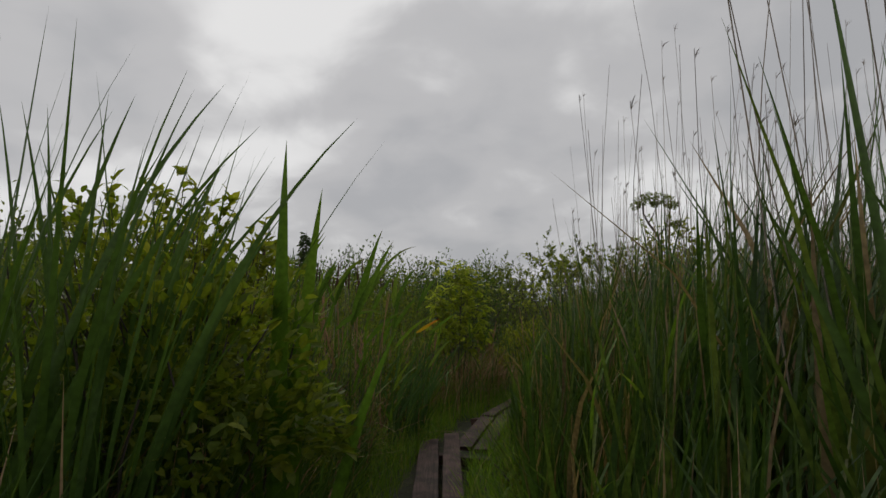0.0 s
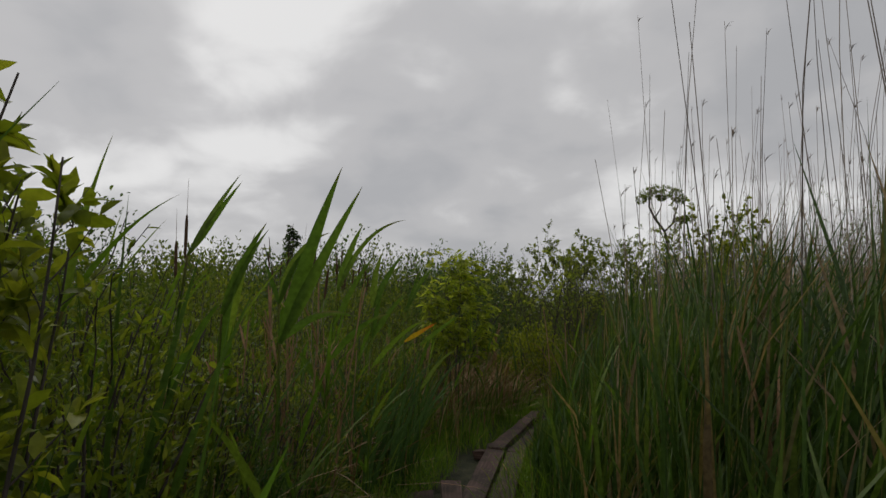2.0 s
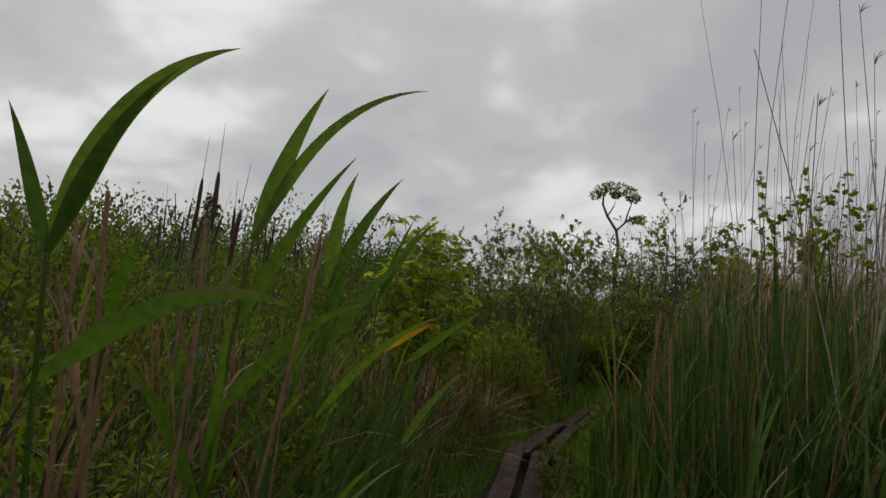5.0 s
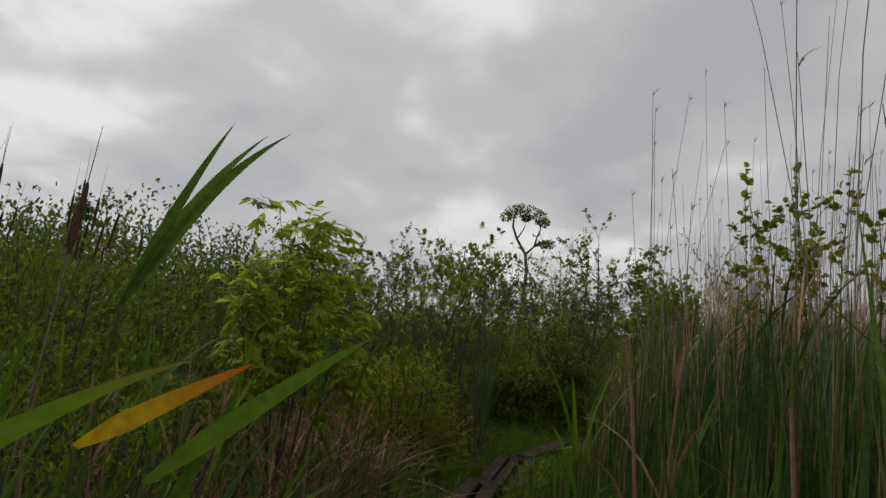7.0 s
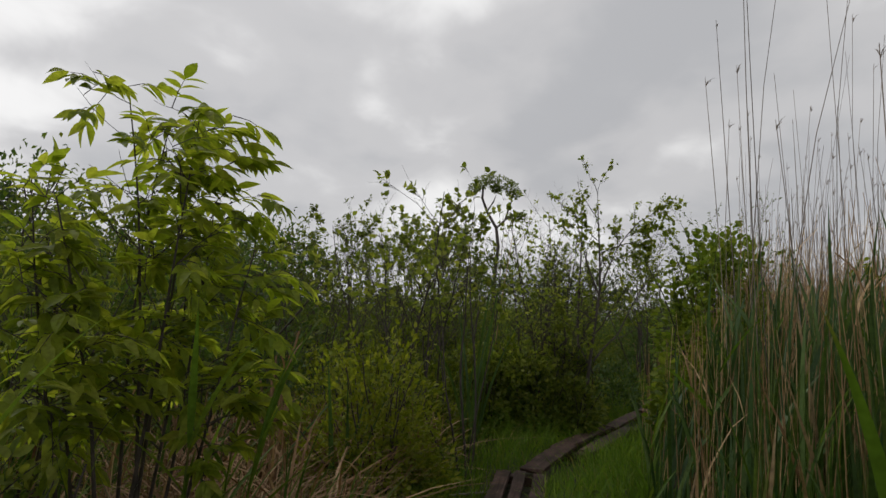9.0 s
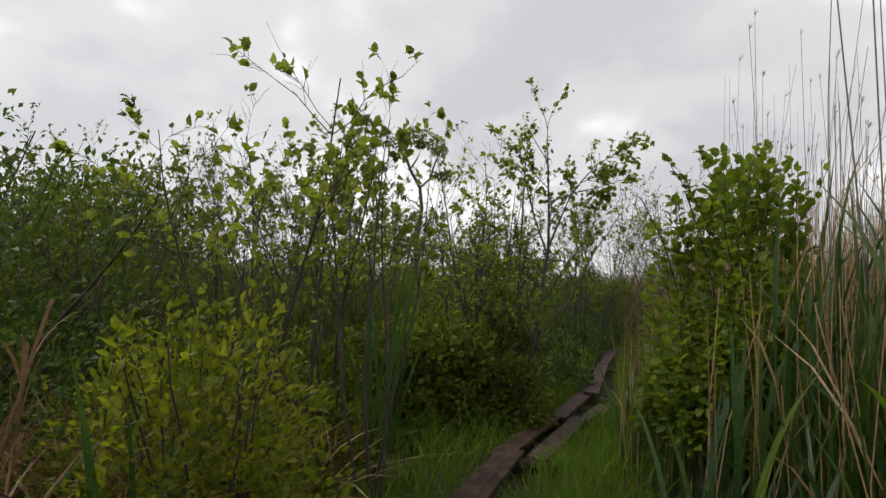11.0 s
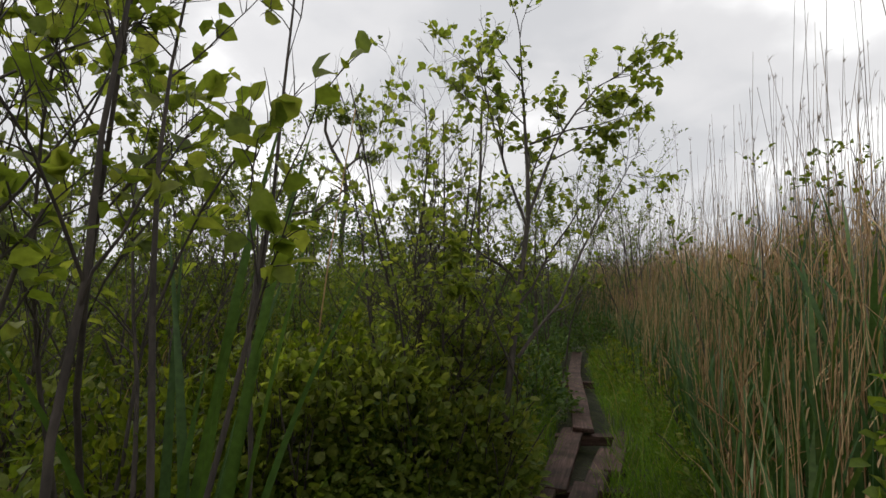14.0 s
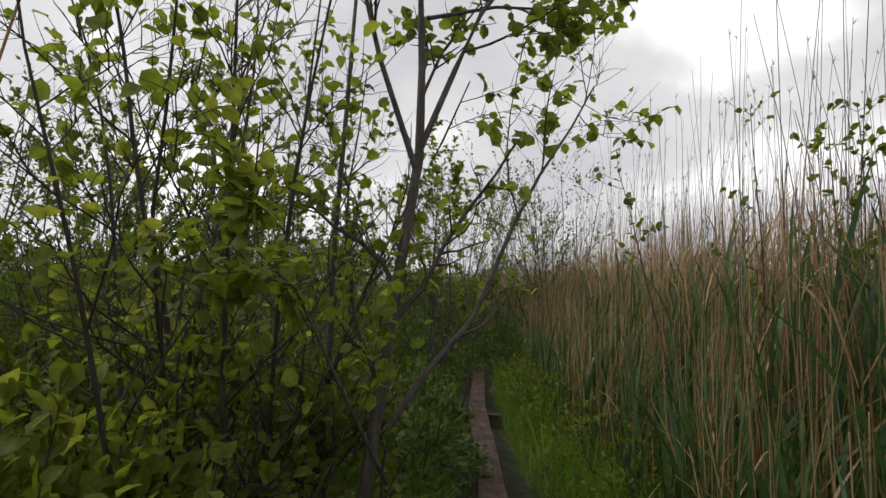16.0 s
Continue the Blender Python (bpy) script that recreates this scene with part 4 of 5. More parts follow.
broad_shoot(-0.80, 5.45, 1.70, [(1.70, 0.50, 0.06, 0.0, 0.28, 0.2), (1.70, 0.72, 0.04, 0.0, 0.42, 0.75), (1.55, 0.58, 0.045, -0.2, 0.48, 0.2), (1.1, 0.55, 0.05, 0.4, 0.7, 0.5), (0.9, 0.5, 0.05, 2.7, 0.5, 0.4)], 804)
broad_shoot(-0.52, 5.87, 1.62, [(1.62, 0.45, 0.06, 0.0, 0.05, 0.3), (1.58, 0.5, 0.055, 0.0, 0.42, 0.25), (1.4, 0.45, 0.05, -0.2, 0.6, 0.2), (1.1, 0.6, 0.05, 0.2, 0.7, 0.4), (1.4, 0.4, 0.045, 0.3, 0.2, 0.1)], 805)
broad_shoot(-0.34, 6.70, 1.64, [(1.64, 0.48, 0.028, 0.0, 0.34, 0.1), (1.64, 0.50, 0.032, 0.0, 0.42, 0.26), (1.64, 0.54, 0.042, 0.0, 0.46, 0.32)], 806)
broad_shoot(-0.17, 6.42, 1.35, [(1.35, 0.44, 0.042, 0.0, 0.92, 0.08), (1.0, 0.5, 0.04, 0.3, 0.6, 0.4), (1.2, 0.38, 0.035, 0.5, 0.35, 0.2)], 807)
broad_shoot(-0.25, 6.48, 1.38, [(1.38, 0.33, 0.05, 0.0, 1.05, 0.05)], 808, "reed_shoot", "yellowing reed leaf with a rusty orange tip", YELLOWED)
broad_shoot(2.98, 12.2, 0, [(0, 2.15, 0.044, 0.4, 0.20, 0.12), (0, 2.15, 0.038, 0.3, 0.13, 0.14), (0, 2.0, 0.040, 0.35, 0.26, 0.06), (0, 1.6, 0.036, 0.2, 0.05, 0.25), (0, 1.5, 0.034, 2.6, 0.12, 0.4)], 820, "cattail", "dark blue-green cattail with leaves leaning over the boardwalk", CATTAIL)
for i, (x, y, h) in enumerate([(-1.02, 1.52, 2.3), (-1.2, 1.66, 2.4), (-1.08, 1.8, 2.2), (-1.45, 1.62, 2.5), (-1.32, 1.9, 2.35), (-1.3, 1.4, 2.4)]):
    broad_shoot(x, y, 0, [(0, h * (0.82 + 0.18 * ((k * 5 + i) % 7) / 6), 0.025 + 0.003 * (k % 4), (0.1, 3.0, -0.3, 0.4)[k % 4], 0.02 + 0.03 * (k % 5), 0.06 + 0.10 * ((k + i) % 5)) for k in range(7)], 840 + i, "cattail", "dense dark green cattail clump with tall arching leaves", CATTAIL)
for i, (x, y) in enumerate([(-0.62, 5.95), (-0.48, 6.3), (-0.66, 6.55), (-0.40, 6.75), (-0.85, 6.2), (-0.3, 7.2)]):
    broad_shoot(x, y, 0, [(0, 0.95 + 0.09 * ((k * 3 + i) % 6), 0.026 + 0.004 * (k % 3), (0.0, 0.5, -0.4, 2.6, 1.2, 0.2, -0.1, 3.3)[k], 0.06 + 0.06 * ((k + i) % 5), 0.15 + 0.12 * ((k * 2 + i) % 5)) for k in range(8)], 870 + i, "cattail", "young blue-green cattail clump arching over the boardwalk's edge", BLUEREED)
for i, (x, y) in enumerate([(1.08, 1.2), (1.2, 1.06), (1.3, 1.34)]):
    broad_shoot(x, y, 0, [(0, 2.35 - 0.1 * i, 0.036, 1.6, 0.02, 0.03), (0, 2.2, 0.04, 0.1, 0.02, 0.06), (0, 2.0, 0.03, 1.2, 0.05, 0.06), (0, 1.9, 0.032, 0.3, 0.08, 0.2), (0, 1.75, 0.03, 2.6, 0.05, 0.25), (0, 1.9, 0.03, -0.3, 0.12, 0.1)], 860 + i, "cattail", "tall dark green cattail with upright leaves at the path's edge", CATTAIL)
broad_shoot(-1.18, 3.60, 0, [(0, 2.0, 0.034, 0.1, 0.0, 0.04), (0, 1.85, 0.032, 0.0, 0.12, 0.12), (0, 1.8, 0.03, 3.0, 0.05, 0.1), (0, 1.75, 0.03, 0.1, 0.18, 0.2), (0, 1.6, 0.03, 0.2, 0.05, 0.3)], 850, "cattail", "green cattail with upright leaves in a leafy bush", CATTAIL)

# shorter shoots that fill the marsh's edge
shoots = [reed_shoot(-3.0 - 0.4 * k, 1.0 + 0.3 * k, (0.75, 1.0, 1.25, 0.6, 1.4, 0.9, 1.15, 0.5)[k], EAST, 700 + k, (0.5, 0.55, 0.45, 0.6, 0.45, 0.6, 0.5, 0.45)[k], 6, (0.03, 0.036, 0.03, 0.042, 0.028, 0.034, 0.04, 0.03)[k], 0.15, 0.25,
                     label="green reed shoot with several long leaves in the thicket") for k in range(8)]
rq = np.random.default_rng(31)
made = 0
while made < 150:
    xy = np.array([[rq.uniform(-3.2, 5.5), rq.uniform(1.6, 13)]])
    al, sd = beside(xy)
    ok = (-2.4 < sd[0] < -0.72 and 7.5 < al[0] < 16) or (0.72 < sd[0] < 2.4 and 6.5 < al[0] < 17.5)
    if not ok or math.hypot(xy[0][0] + 0.35, xy[0][1] - 3.5) < 0.7:
        continue
    k = rq.integers(0, 8) if abs(sd[0]) > 1.0 else (0, 1, 3, 7, 5)[rq.integers(0, 5)]
    copy_thing(shoots[k], Matrix.Translation((xy[0][0], xy[0][1], -0.02)) @ Matrix.Rotation(rq.normal(0, 0.9), 4, "Z") @ Matrix.Scale(rq.uniform(0.8, 1.15), 4))
    made += 1

# ---- bushes and young trees ----
mound("leafy_bush", "yellow-green leafy bush round upright cattails", "bush", (0.52, 0.48, 1.38), BUSH_A, BARK_D, 4200, 0.05, "lance", at=(-1.26, 3.52, 0), seed=34, lift=0.25, sprigs=18)
mound("leafy_bush", "yellow-green leafy bush with upright leafy sprigs", "bush", (0.95, 0.95, 1.85), BUSH_A, BARK_D, 5600, 0.062, "oval", at=(-1.95, 3.2, 0), seed=3, lift=0.2, sprigs=60)
g = np.random.default_rng(12)
woody("leafy_bush", "yellow-green leafy bush with upright sprigs leaning over the path", "bush",
      [((g.normal(-0.1, 0.16), g.normal(0, 0.09), 0), (g.uniform(-0.16, 0.15), g.uniform(-0.12, 0.05), 1), g.uniform(1.75, 2.2), 0.009) for _ in range(30)],
      BRIGHT, BARK_D, 0.062, 8, "oval", 0, 11, 0.12, 0.75, 0.4, "", at=(-1.18, 2.72, 0), seed=33, sway=0.05)
mound("leafy_bush", "dense dark green bush under upright sprigs", "bush", (0.36, 0.36, 1.2), BUSH_C, BARK_D, 2400, 0.058, "oval", at=(-1.5, 2.75, 0), seed=35, lift=0.2, sprigs=12)
mound("leafy_bush", "low green bush at the path's edge", "bush", (0.55, 0.5, 0.72), BUSH_A, BARK_D, 3000, 0.055, "oval", at=(-1.0, 1.98, 0), seed=4, lift=0.95, sprigs=40)
mound("leafy_bush", "low yellow-green marsh bush among cattails", "bush", (0.9, 0.8, 1.5), BUSH_A, BARK_D, 4600, 0.05, "oval", at=(-1.85, 4.6, 0), seed=5, lift=0.1, sprigs=20)
mound("leafy_bush", "low green bush under the cattails", "bush", (0.7, 0.6, 1.1), BUSH_B, BARK_D, 3600, 0.045, "lance", at=(-1.25, 5.3, 0), seed=6, lift=0.1, sprigs=20)
mound("leafy_bush", "low yellow-green bush over dead cattails", "bush", (1.0, 0.9, 1.25), BUSH_A, BARK_D, 3600, 0.05, "oval", at=(-1.9, 7.2, 0), seed=7, lift=0.1, sprigs=24)
mound("leafy_bush", "spreading yellow-green bush at the grass's edge", "bush", (0.85, 0.6, 0.95), BRIGHT, BARK_D, 4200, 0.048, "oval", at=(1.65, 12.15, 0), seed=8, lift=0.22, sprigs=20)
mound("leafy_bush", "yellow-green bush beside dead cattails", "bush", (0.62, 0.52, 1.15), BRIGHT, BARK_D, 4600, 0.052, "oval", at=(1.74, 11.3, 0), seed=9, lift=0.15, sprigs=14)
mound("rounded_bush", "dense rounded green bush standing over the reeds", "bush", (0.58, 0.52, 1.6), ROUNDLEAF, BARK_D, 7500, 0.055, "round", at=(4.60, 10.52, 0), seed=10, lift=0.6, sprigs=30)
for i, (x, y, rx, rz, n, m) in enumerate([(5.0, 13.75, 0.75, 1.05, 4400, BUSH_B), (4.2, 13.9, 0.65, 1.05, 4200, BUSH_A), (4.55, 13.3, 0.45, 0.6, 1600, BUSH_B), (3.0, 13.3, 0.55, 0.7, 2000, BUSH_A), (5.9, 14.5, 0.7, 0.9, 2800, BUSH_C),
                                          (3.1, 13.9, 0.9, 0.9, 3000, BUSH_A), (4.3, 14.6, 0.9, 0.9, 2800, BUSH_B), (2.6, 12.55, 0.5, 0.6, 1500, BUSH_A), (1.7, 13.6, 0.7, 0.95, 1700, BUSH_B), (2.6, 14.9, 0.8, 1.1, 1700, BUSH_B), (3.8, 15.8, 0.9, 1.2, 1700, BUSH_A), (5.4, 15.6, 0.9, 1.1, 1700, BUSH_B), (7.0, 14.7, 0.6, 0.7, 1800, BUSH_C), (2.3, 13.0, 0.6, 0.8, 2000, BUSH_B), (4.95, 13.12, 0.38, 0.62, 900, BUSH_B), (5.35, 13.5, 0.4, 1.0, 1100, BUSH_B), (4.5, 13.45, 0.45, 0.65, 1100, BUSH_C), (3.75, 13.75, 0.5, 0.95, 2200, BUSH_A)]):
    mound("undergrowth_bush", "low dark green broad-leaved undergrowth bush", "bush", (rx, rx * 0.85, rz), m, BARK_D, int(n * 0.8), 0.066, "oval", "undergrowth beside the boardwalk", at=(x, y, 0), seed=20 + i, lift=0.12, sprigs=26)
for i, (x, y, rx, rz, n) in enumerate([(4.5, 13.45, 0.5, 0.95, 2600), (4.88, 13.22, 0.3, 0.62, 900), (3.95, 13.6, 0.5, 0.9, 1800)]):
    mound("alder_scrub", "yellow-green round-leaved alder scrub crowding the boardwalk", "bush", (rx, rx * 0.85, rz), ALDER, BARK_D, n, 0.062, "round", "alder scrub beside the boardwalk", at=(x, y, 0), seed=610 + i, lift=0.12, sprigs=24)
for i, (x, y, r, h) in enumerate([(0.72, 3.5, 0.24, 0.36), (0.62, 4.3, 0.2, 0.3), (1.35, 8.3, 0.25, 0.4), (2.3, 9.5, 0.3, 0.5)]):
    mound("leafy_bush", "small yellow-green bramble at the foot of the sedge", "bush", (r, r, h), BUSH_A, BARK_D, 420, 0.05, "oval", "brambles at the path's edge", at=(x, y, 0), seed=630 + i, lift=0.06, sprigs=5, stems=6)
for i, (x, y, rx, rz) in enumerate([(11.0, 18.3, 0.9, 0.75), (12.3, 17.7, 0.9, 0.7), (10.2, 17.6, 0.6, 0.6), (12.4, 19.0, 1.0, 0.9)]):
    mound("undergrowth_bush", "dark green bush where the boardwalk ends", "bush", (rx, rx, rz), BUSH_C, BARK_D, 1500, 0.08, "tiny", "undergrowth beside the boardwalk", at=(x, y, 0), seed=40 + i, lift=0.15, sprigs=8)


def ash_sapling():
    """A sapling with long drooping compound leaves, pressed over by the wind."""
    rng = np.random.default_rng(77)
    ob = thing("ash_sapling", "bright green sapling with long pointed compound leaves", "sapling", at=(0.20, 9.68, 0))
    s = Soup()
    for k in range(10):
        a = k * 0.8 + 0.3
        tall = (2.55, 2.4)[k] if k < 2 else rng.uniform(1.75, 2.45)
        pts, rr, _ = limb((np.cos(a) * 0.06, np.sin(a) * 0.06, 0), (np.cos(a) * 0.16 * (k > 1) + 0.03, np.sin(a) * 0.16 * (k > 1) - 0.02, 1), tall, 0.011, 9, 0.035, 0.03, 0.25, rng)
        stem = part("stem", Soup().add(*tube(pts, rr, 6)), BARK_D, ob)
        lines, twigs = [], [pts[-4:], pts[-5:]]
        branch_out(lines, twigs, pts, rr, 0, 11, 0.17, 0.9, 0.45, rng)
        w = Soup()
        for q, r in lines:
            w.add(*tube(q, r, 4))
        for q in twigs:
            for _ in range(3):
                i = rng.integers(1, len(q))
                d = q[i] - q[i - 1]
                d = d / np.linalg.norm(d) * 0.35 + rng.normal(0, 0.55, 3) + np.array([0.45, -0.12, 0.05])
                d /= np.linalg.norm(d)
                end = q[i] + d * rng.uniform(0.10, 0.17) + np.array([0, 0, -0.035])
                w.add(*tube([q[i], (q[i] + end) / 2 + [0, 0, 0.014], end], [0.0022, 0.0018, 0.001], 4))
                pos, way = [], []
                sd = np.cross(d, [0, 0, 1.0])
                sd /= np.linalg.norm(sd) + 1e-9
                for t in (0.4, 0.68, 0.95):
                    for sg in (-1, 1):
                        pos.append(q[i] + (end - q[i]) * t)
                        way.append(d * 0.8 + sd * sg * 0.8 + rng.normal(0, 0.15, 3) + [0.1, 0, -0.4])
                pos.append(end)
                way.append(d + [0, 0, -0.45])
                leaves(s, np.array(pos), np.array(way), rng.uniform(0.075, 0.12, len(pos)), "leaflet", 0.4)
        tagged(part("branchwork", w, BARK_D, stem), kind="stuff")
    part("crown", s, SAPLING, ob)


ash_sapling()

for i, (x, y, rx, rz, n, m) in enumerate([(-1.55, 6.3, 0.6, 0.95, 2000, BUSH_A), (-2.6, 5.0, 0.9, 1.35, 2600, BUSH_B), (-2.5, 8.4, 0.9, 1.85, 3600, BUSH_A), (-0.95, 8.7, 0.7, 1.05, 2200, BUSH_B), (-1.4, 9.8, 0.8, 1.75, 3600, BUSH_A), (-0.45, 11.3, 0.75, 1.65, 3400, BUSH_B), (-0.75, 10.2, 0.5, 1.5, 2200, BUSH_A),
                                          (0.5, 12.9, 0.8, 1.15, 2200, BUSH_B), (-2.3, 3.9, 0.7, 1.3, 2000, BUSH_A), (-1.15, 4.75, 0.42, 0.95, 2200, BUSH_C), (-1.2, 3.05, 0.4, 0.9, 2000, BUSH_C), (-1.75, 5.7, 0.6, 1.55, 2800, BUSH_A), (-1.3, 4.2, 0.42, 1.15, 2600, BUSH_A), (-1.05, 5.7, 0.4, 0.85, 1800, BUSH_B), (-0.75, 6.9, 0.4, 0.8, 1800, BUSH_A), (-0.55, 8.0, 0.5, 1.0, 2200, BUSH_A), (-0.3, 9.2, 0.45, 0.95, 2000, BUSH_B), (-1.4, 7.9, 0.6, 1.5, 2600, BUSH_B)]):
    mound("leafy_bush", "yellow-green marsh bush among cattails and dead stalks", "bush", (rx, rx * 0.9, rz), m, BARK_D, n, 0.05, ("oval", "lance")[i % 2], "marsh bushes near the path", at=(x, y, 0), seed=50 + i, lift=0.15, sprigs=20, stems=9)
for i, (x, y, r) in enumerate([(6.7, 12.5, 0.42), (7.45, 13.1, 0.45), (8.1, 13.7, 0.5), (8.9, 14.6, 0.4), (9.7, 15.3, 0.45), (10.6, 16.0, 0.5), (6.0, 12.1, 0.3), (8.4, 15.9, 0.4), (9.4, 16.9, 0.5), (7.7, 15.2, 0.4)]):
    mound("undergrowth_bush", "small leafy plant at the reeds' foot", "bush", (r, r, 0.52), (BUSH_B, BUSH_A)[i % 2], BARK_D, 700, 0.05, "oval", "undergrowth beside the boardwalk", at=(x, y, 0), seed=400 + i, lift=0.08, sprigs=8, stems=6)

# added bushes out of view around the start; they only darken the first plants
for i, (x, y, rx, rz) in enumerate([(-1.6, -0.6, 0.9, 1.9), (-1.5, -2.6, 1.0, 1.9), (1.7, -1.2, 0.8, 1.8), (1.6, -3.2, 1.0, 1.7), (-2.9, 0.9, 1.0, 1.7), (2.9, 0.4, 0.9, 1.5), (-0.9, -5.6, 1.2, 1.8), (1.0, -6.0, 1.2, 1.8)]):
    mound("leafy_bush", "unseen green bush added around the start to block skylight", "bush", (rx, rx, rz), (BUSH_A, BUSH_B)[i % 2], BARK_D, 3200, 0.07, "tiny", "marsh bushes near the path", at=(x, y, 0), seed=500 + i, lift=0.2, sprigs=10, stems=7)

# alders round the later path
woody("alder", "young alder with dark forked stems and scattered round leaves", "tree",
      [((0, 0, 0), (-0.06, 0.03, 1), 2.75, 0.017), ((0.06, 0.02, 0), (0.14, 0.04, 1), 2.6, 0.014), ((-0.1, 0, 0), (-0.28, 0.0, 1), 2.5, 0.012), ((0.02, 0.1, 0), (0.26, 0.2, 1), 2.4, 0.011), ((-0.05, 0.1, 0), (-0.14, 0.16, 1), 2.55, 0.011)],
      ALDER, BARK_D, 0.062, 2.7, "round", 1, 9, 0.30, 0.7, 0.48, "alders by the boardwalk", at=(2.28, 12.05, 0), seed=61, bare=0.48)
woody("alder", "slender alder with several stems and scattered round leaves", "tree",
      [((0, 0, 0), (0.05, 0.02, 1), 2.7, 0.015), ((0.07, 0.03, 0), (0.16, 0.05, 1), 2.55, 0.013), ((-0.05, 0.05, 0), (-0.12, 0.08, 1), 2.6, 0.012), ((0.02, 0.12, 0), (0.05, 0.2, 1), 2.5, 0.011)],
      ALDER, BARK_D, 0.060, 4.0, "round", 1, 9, 0.3, 0.65, 0.48, "alders by the boardwalk", at=(2.88, 12.85, 0), seed=62, bare=0.35)
woody("alder", "slender dark-stemmed alder close beside the boardwalk with large round leaves", "tree",
      [((0, 0, 0), (0.02, 0.02, 1), 2.7, 0.013), ((0.05, 0.03, 0), (0.22, 0.02, 1), 2.75, 0.012), ((-0.05, 0.04, 0), (-0.12, 0.06, 1), 2.5, 0.011), ((0.03, 0.08, 0), (0.34, 0.12, 1), 2.6, 0.010), ((-0.08, 0, 0), (-0.24, 0.02, 1), 2.3, 0.010)],
      ALDER, BARK_D, 0.056, 2.4, "round", 1, 8, 0.26, 0.6, 0.5, "alders by the boardwalk", at=(2.72, 11.72, 0), seed=67, bare=0.5)
woody("alder", "thin alder in front of the marsh", "tree",
      [((0, 0, 0), (0.0, 0.02, 1), 2.2, 0.012), ((0.07, 0.03, 0), (0.16, 0.05, 1), 2.1, 0.011), ((-0.05, 0.05, 0), (-0.2, 0.08, 1), 2.3, 0.011)],
      ALDER, BARK_D, 0.07, 4, "round", 1, 5, 0.3, 0.65, 0.35, "alders by the boardwalk", at=(1.5, 12.9, 0), seed=63, bare=0.25)
woody("alder", "many-stemmed alder with bare crossing twigs", "tree",
      [((0, 0, 0), (-0.05, 0.02, 1), 3.2, 0.020), ((0.07, 0.03, 0), (0.12, 0.05, 1), 3.3, 0.018), ((-0.1, 0.05, 0), (-0.3, 0.08, 1), 2.9, 0.016), ((0.12, 0.1, 0), (0.25, 0.1, 1), 3.0, 0.014)],
      ALDER, BARK_D, 0.052, 3.4, "round", 1, 12, 0.34, 0.75, 0.2, "alders by the boardwalk", at=(5.22, 14.25, 0), seed=64, bare=0.6)

woody("alder", "dense clump of thin alder stems with bare crossing twigs", "tree",
      [((0.02 * k, 0.03 * (k % 3), 0), (-0.36 + 0.1 * k, 0.06 * (k % 3 - 1), 1), 2.75 - 0.09 * abs(k - 4), 0.012 + 0.002 * (k % 2)) for k in range(8)],
      ALDER, BARK_D, 0.048, 2.2, "round", 1, 12, 0.3, 0.75, 0.25, "alders by the boardwalk", at=(4.98, 13.62, 0), seed=66, bare=0.55)


def main_alder():
    """The grey alder that leans over the boardwalk, with its low limb."""
    rng = np.random.default_rng(65)
    ob = thing("alder", "grey-barked alder forking low beside the boardwalk, thinly leaved", "tree", "alders by the boardwalk", at=(5.24, 13.33, 0))
    trunk = np.array([(0, 0, 0), (0.05, -0.01, 0.4), (0.11, -0.03, 0.8), (0.15, -0.05, 1.1), (0.21, -0.07, 1.5), (0.29, -0.09, 1.95), (0.32, -0.07, 2.3), (0.35, -0.03, 2.65), (0.37, 0.0, 3.0), (0.39, 0.03, 3.4)])
    tr = np.array([0.029, 0.026, 0.024, 0.022, 0.020, 0.018, 0.014, 0.011, 0.008, 0.003])
    limbs = [(trunk, tr)]
    for line, r in (([(0.06, 0.04, 0.98), (0.20, 0.0, 1.15), (0.42, -0.05, 1.35), (0.62, -0.1, 1.72), (0.75, -0.15, 1.95), (0.95, -0.2, 2.2), (1.15, -0.22, 2.45)], 0.014),
                    ([(0.17, 0.02, 1.95), (0.30, -0.05, 2.3), (0.40, -0.1, 2.55), (0.52, -0.18, 2.75), (0.68, -0.27, 2.95), (0.86, -0.33, 3.05)], 0.013),
                    ([(0.16, 0.02, 1.9), (0.05, 0.1, 2.3), (-0.02, 0.15, 2.65), (-0.05, 0.2, 2.95), (-0.1, 0.22, 3.25)], 0.012),
                    ([(0.22, 0.02, 2.5), (0.5, -0.1, 2.62), (0.8, -0.2, 2.7), (1.05, -0.28, 2.8)], 0.009),
                    ([(0.05, 0.03, 0.8), (-0.15, 0.0, 1.1), (-0.35, 0.0, 1.45), (-0.5, 0.05, 1.6)], 0.008)):
        limbs.append((np.array(line, float) + (0.11, -0.11, 0), np.linspace(r, r * 0.25, len(line))))
    twigs, lines = [], []
    for i, (q, r) in enumerate(limbs):
        if i == 0:
            stem = part("trunk", Soup().add(*tube(q, r, 8)), BARK, ob)
        else:
            part("limb", Soup().add(*tube(q, r, 8)), BARK, stem)
        branch_out(lines, twigs, q, r, 1, 10, 0.42 if i else 0.26, 0.8, 0.25 if i else 0.3, rng, 0.9)
        twigs.append(q[-3:])
    w = Soup()
    for q, r in lines:
        w.add(*tube(q, r, 4))
    part("branchwork", w, BARK_D, ob)
    pos, way = [], []
    for q in twigs:
        if rng.uniform() < 0.4:
            continue
        for _ in range(rng.poisson(4.6)):
            i = rng.integers(1, len(q))
            pos.append(q[i] + (q[i - 1] - q[i]) * rng.uniform(0, 1))
            way.append(q[i] - q[i - 1] + rng.normal(0, 0.12, 3))
    s = Soup()
    leaves(s, np.array(pos), np.array(way), rng.uniform(0.035, 0.068, len(pos)), "round")
    part("crown", s, ALDER, ob)


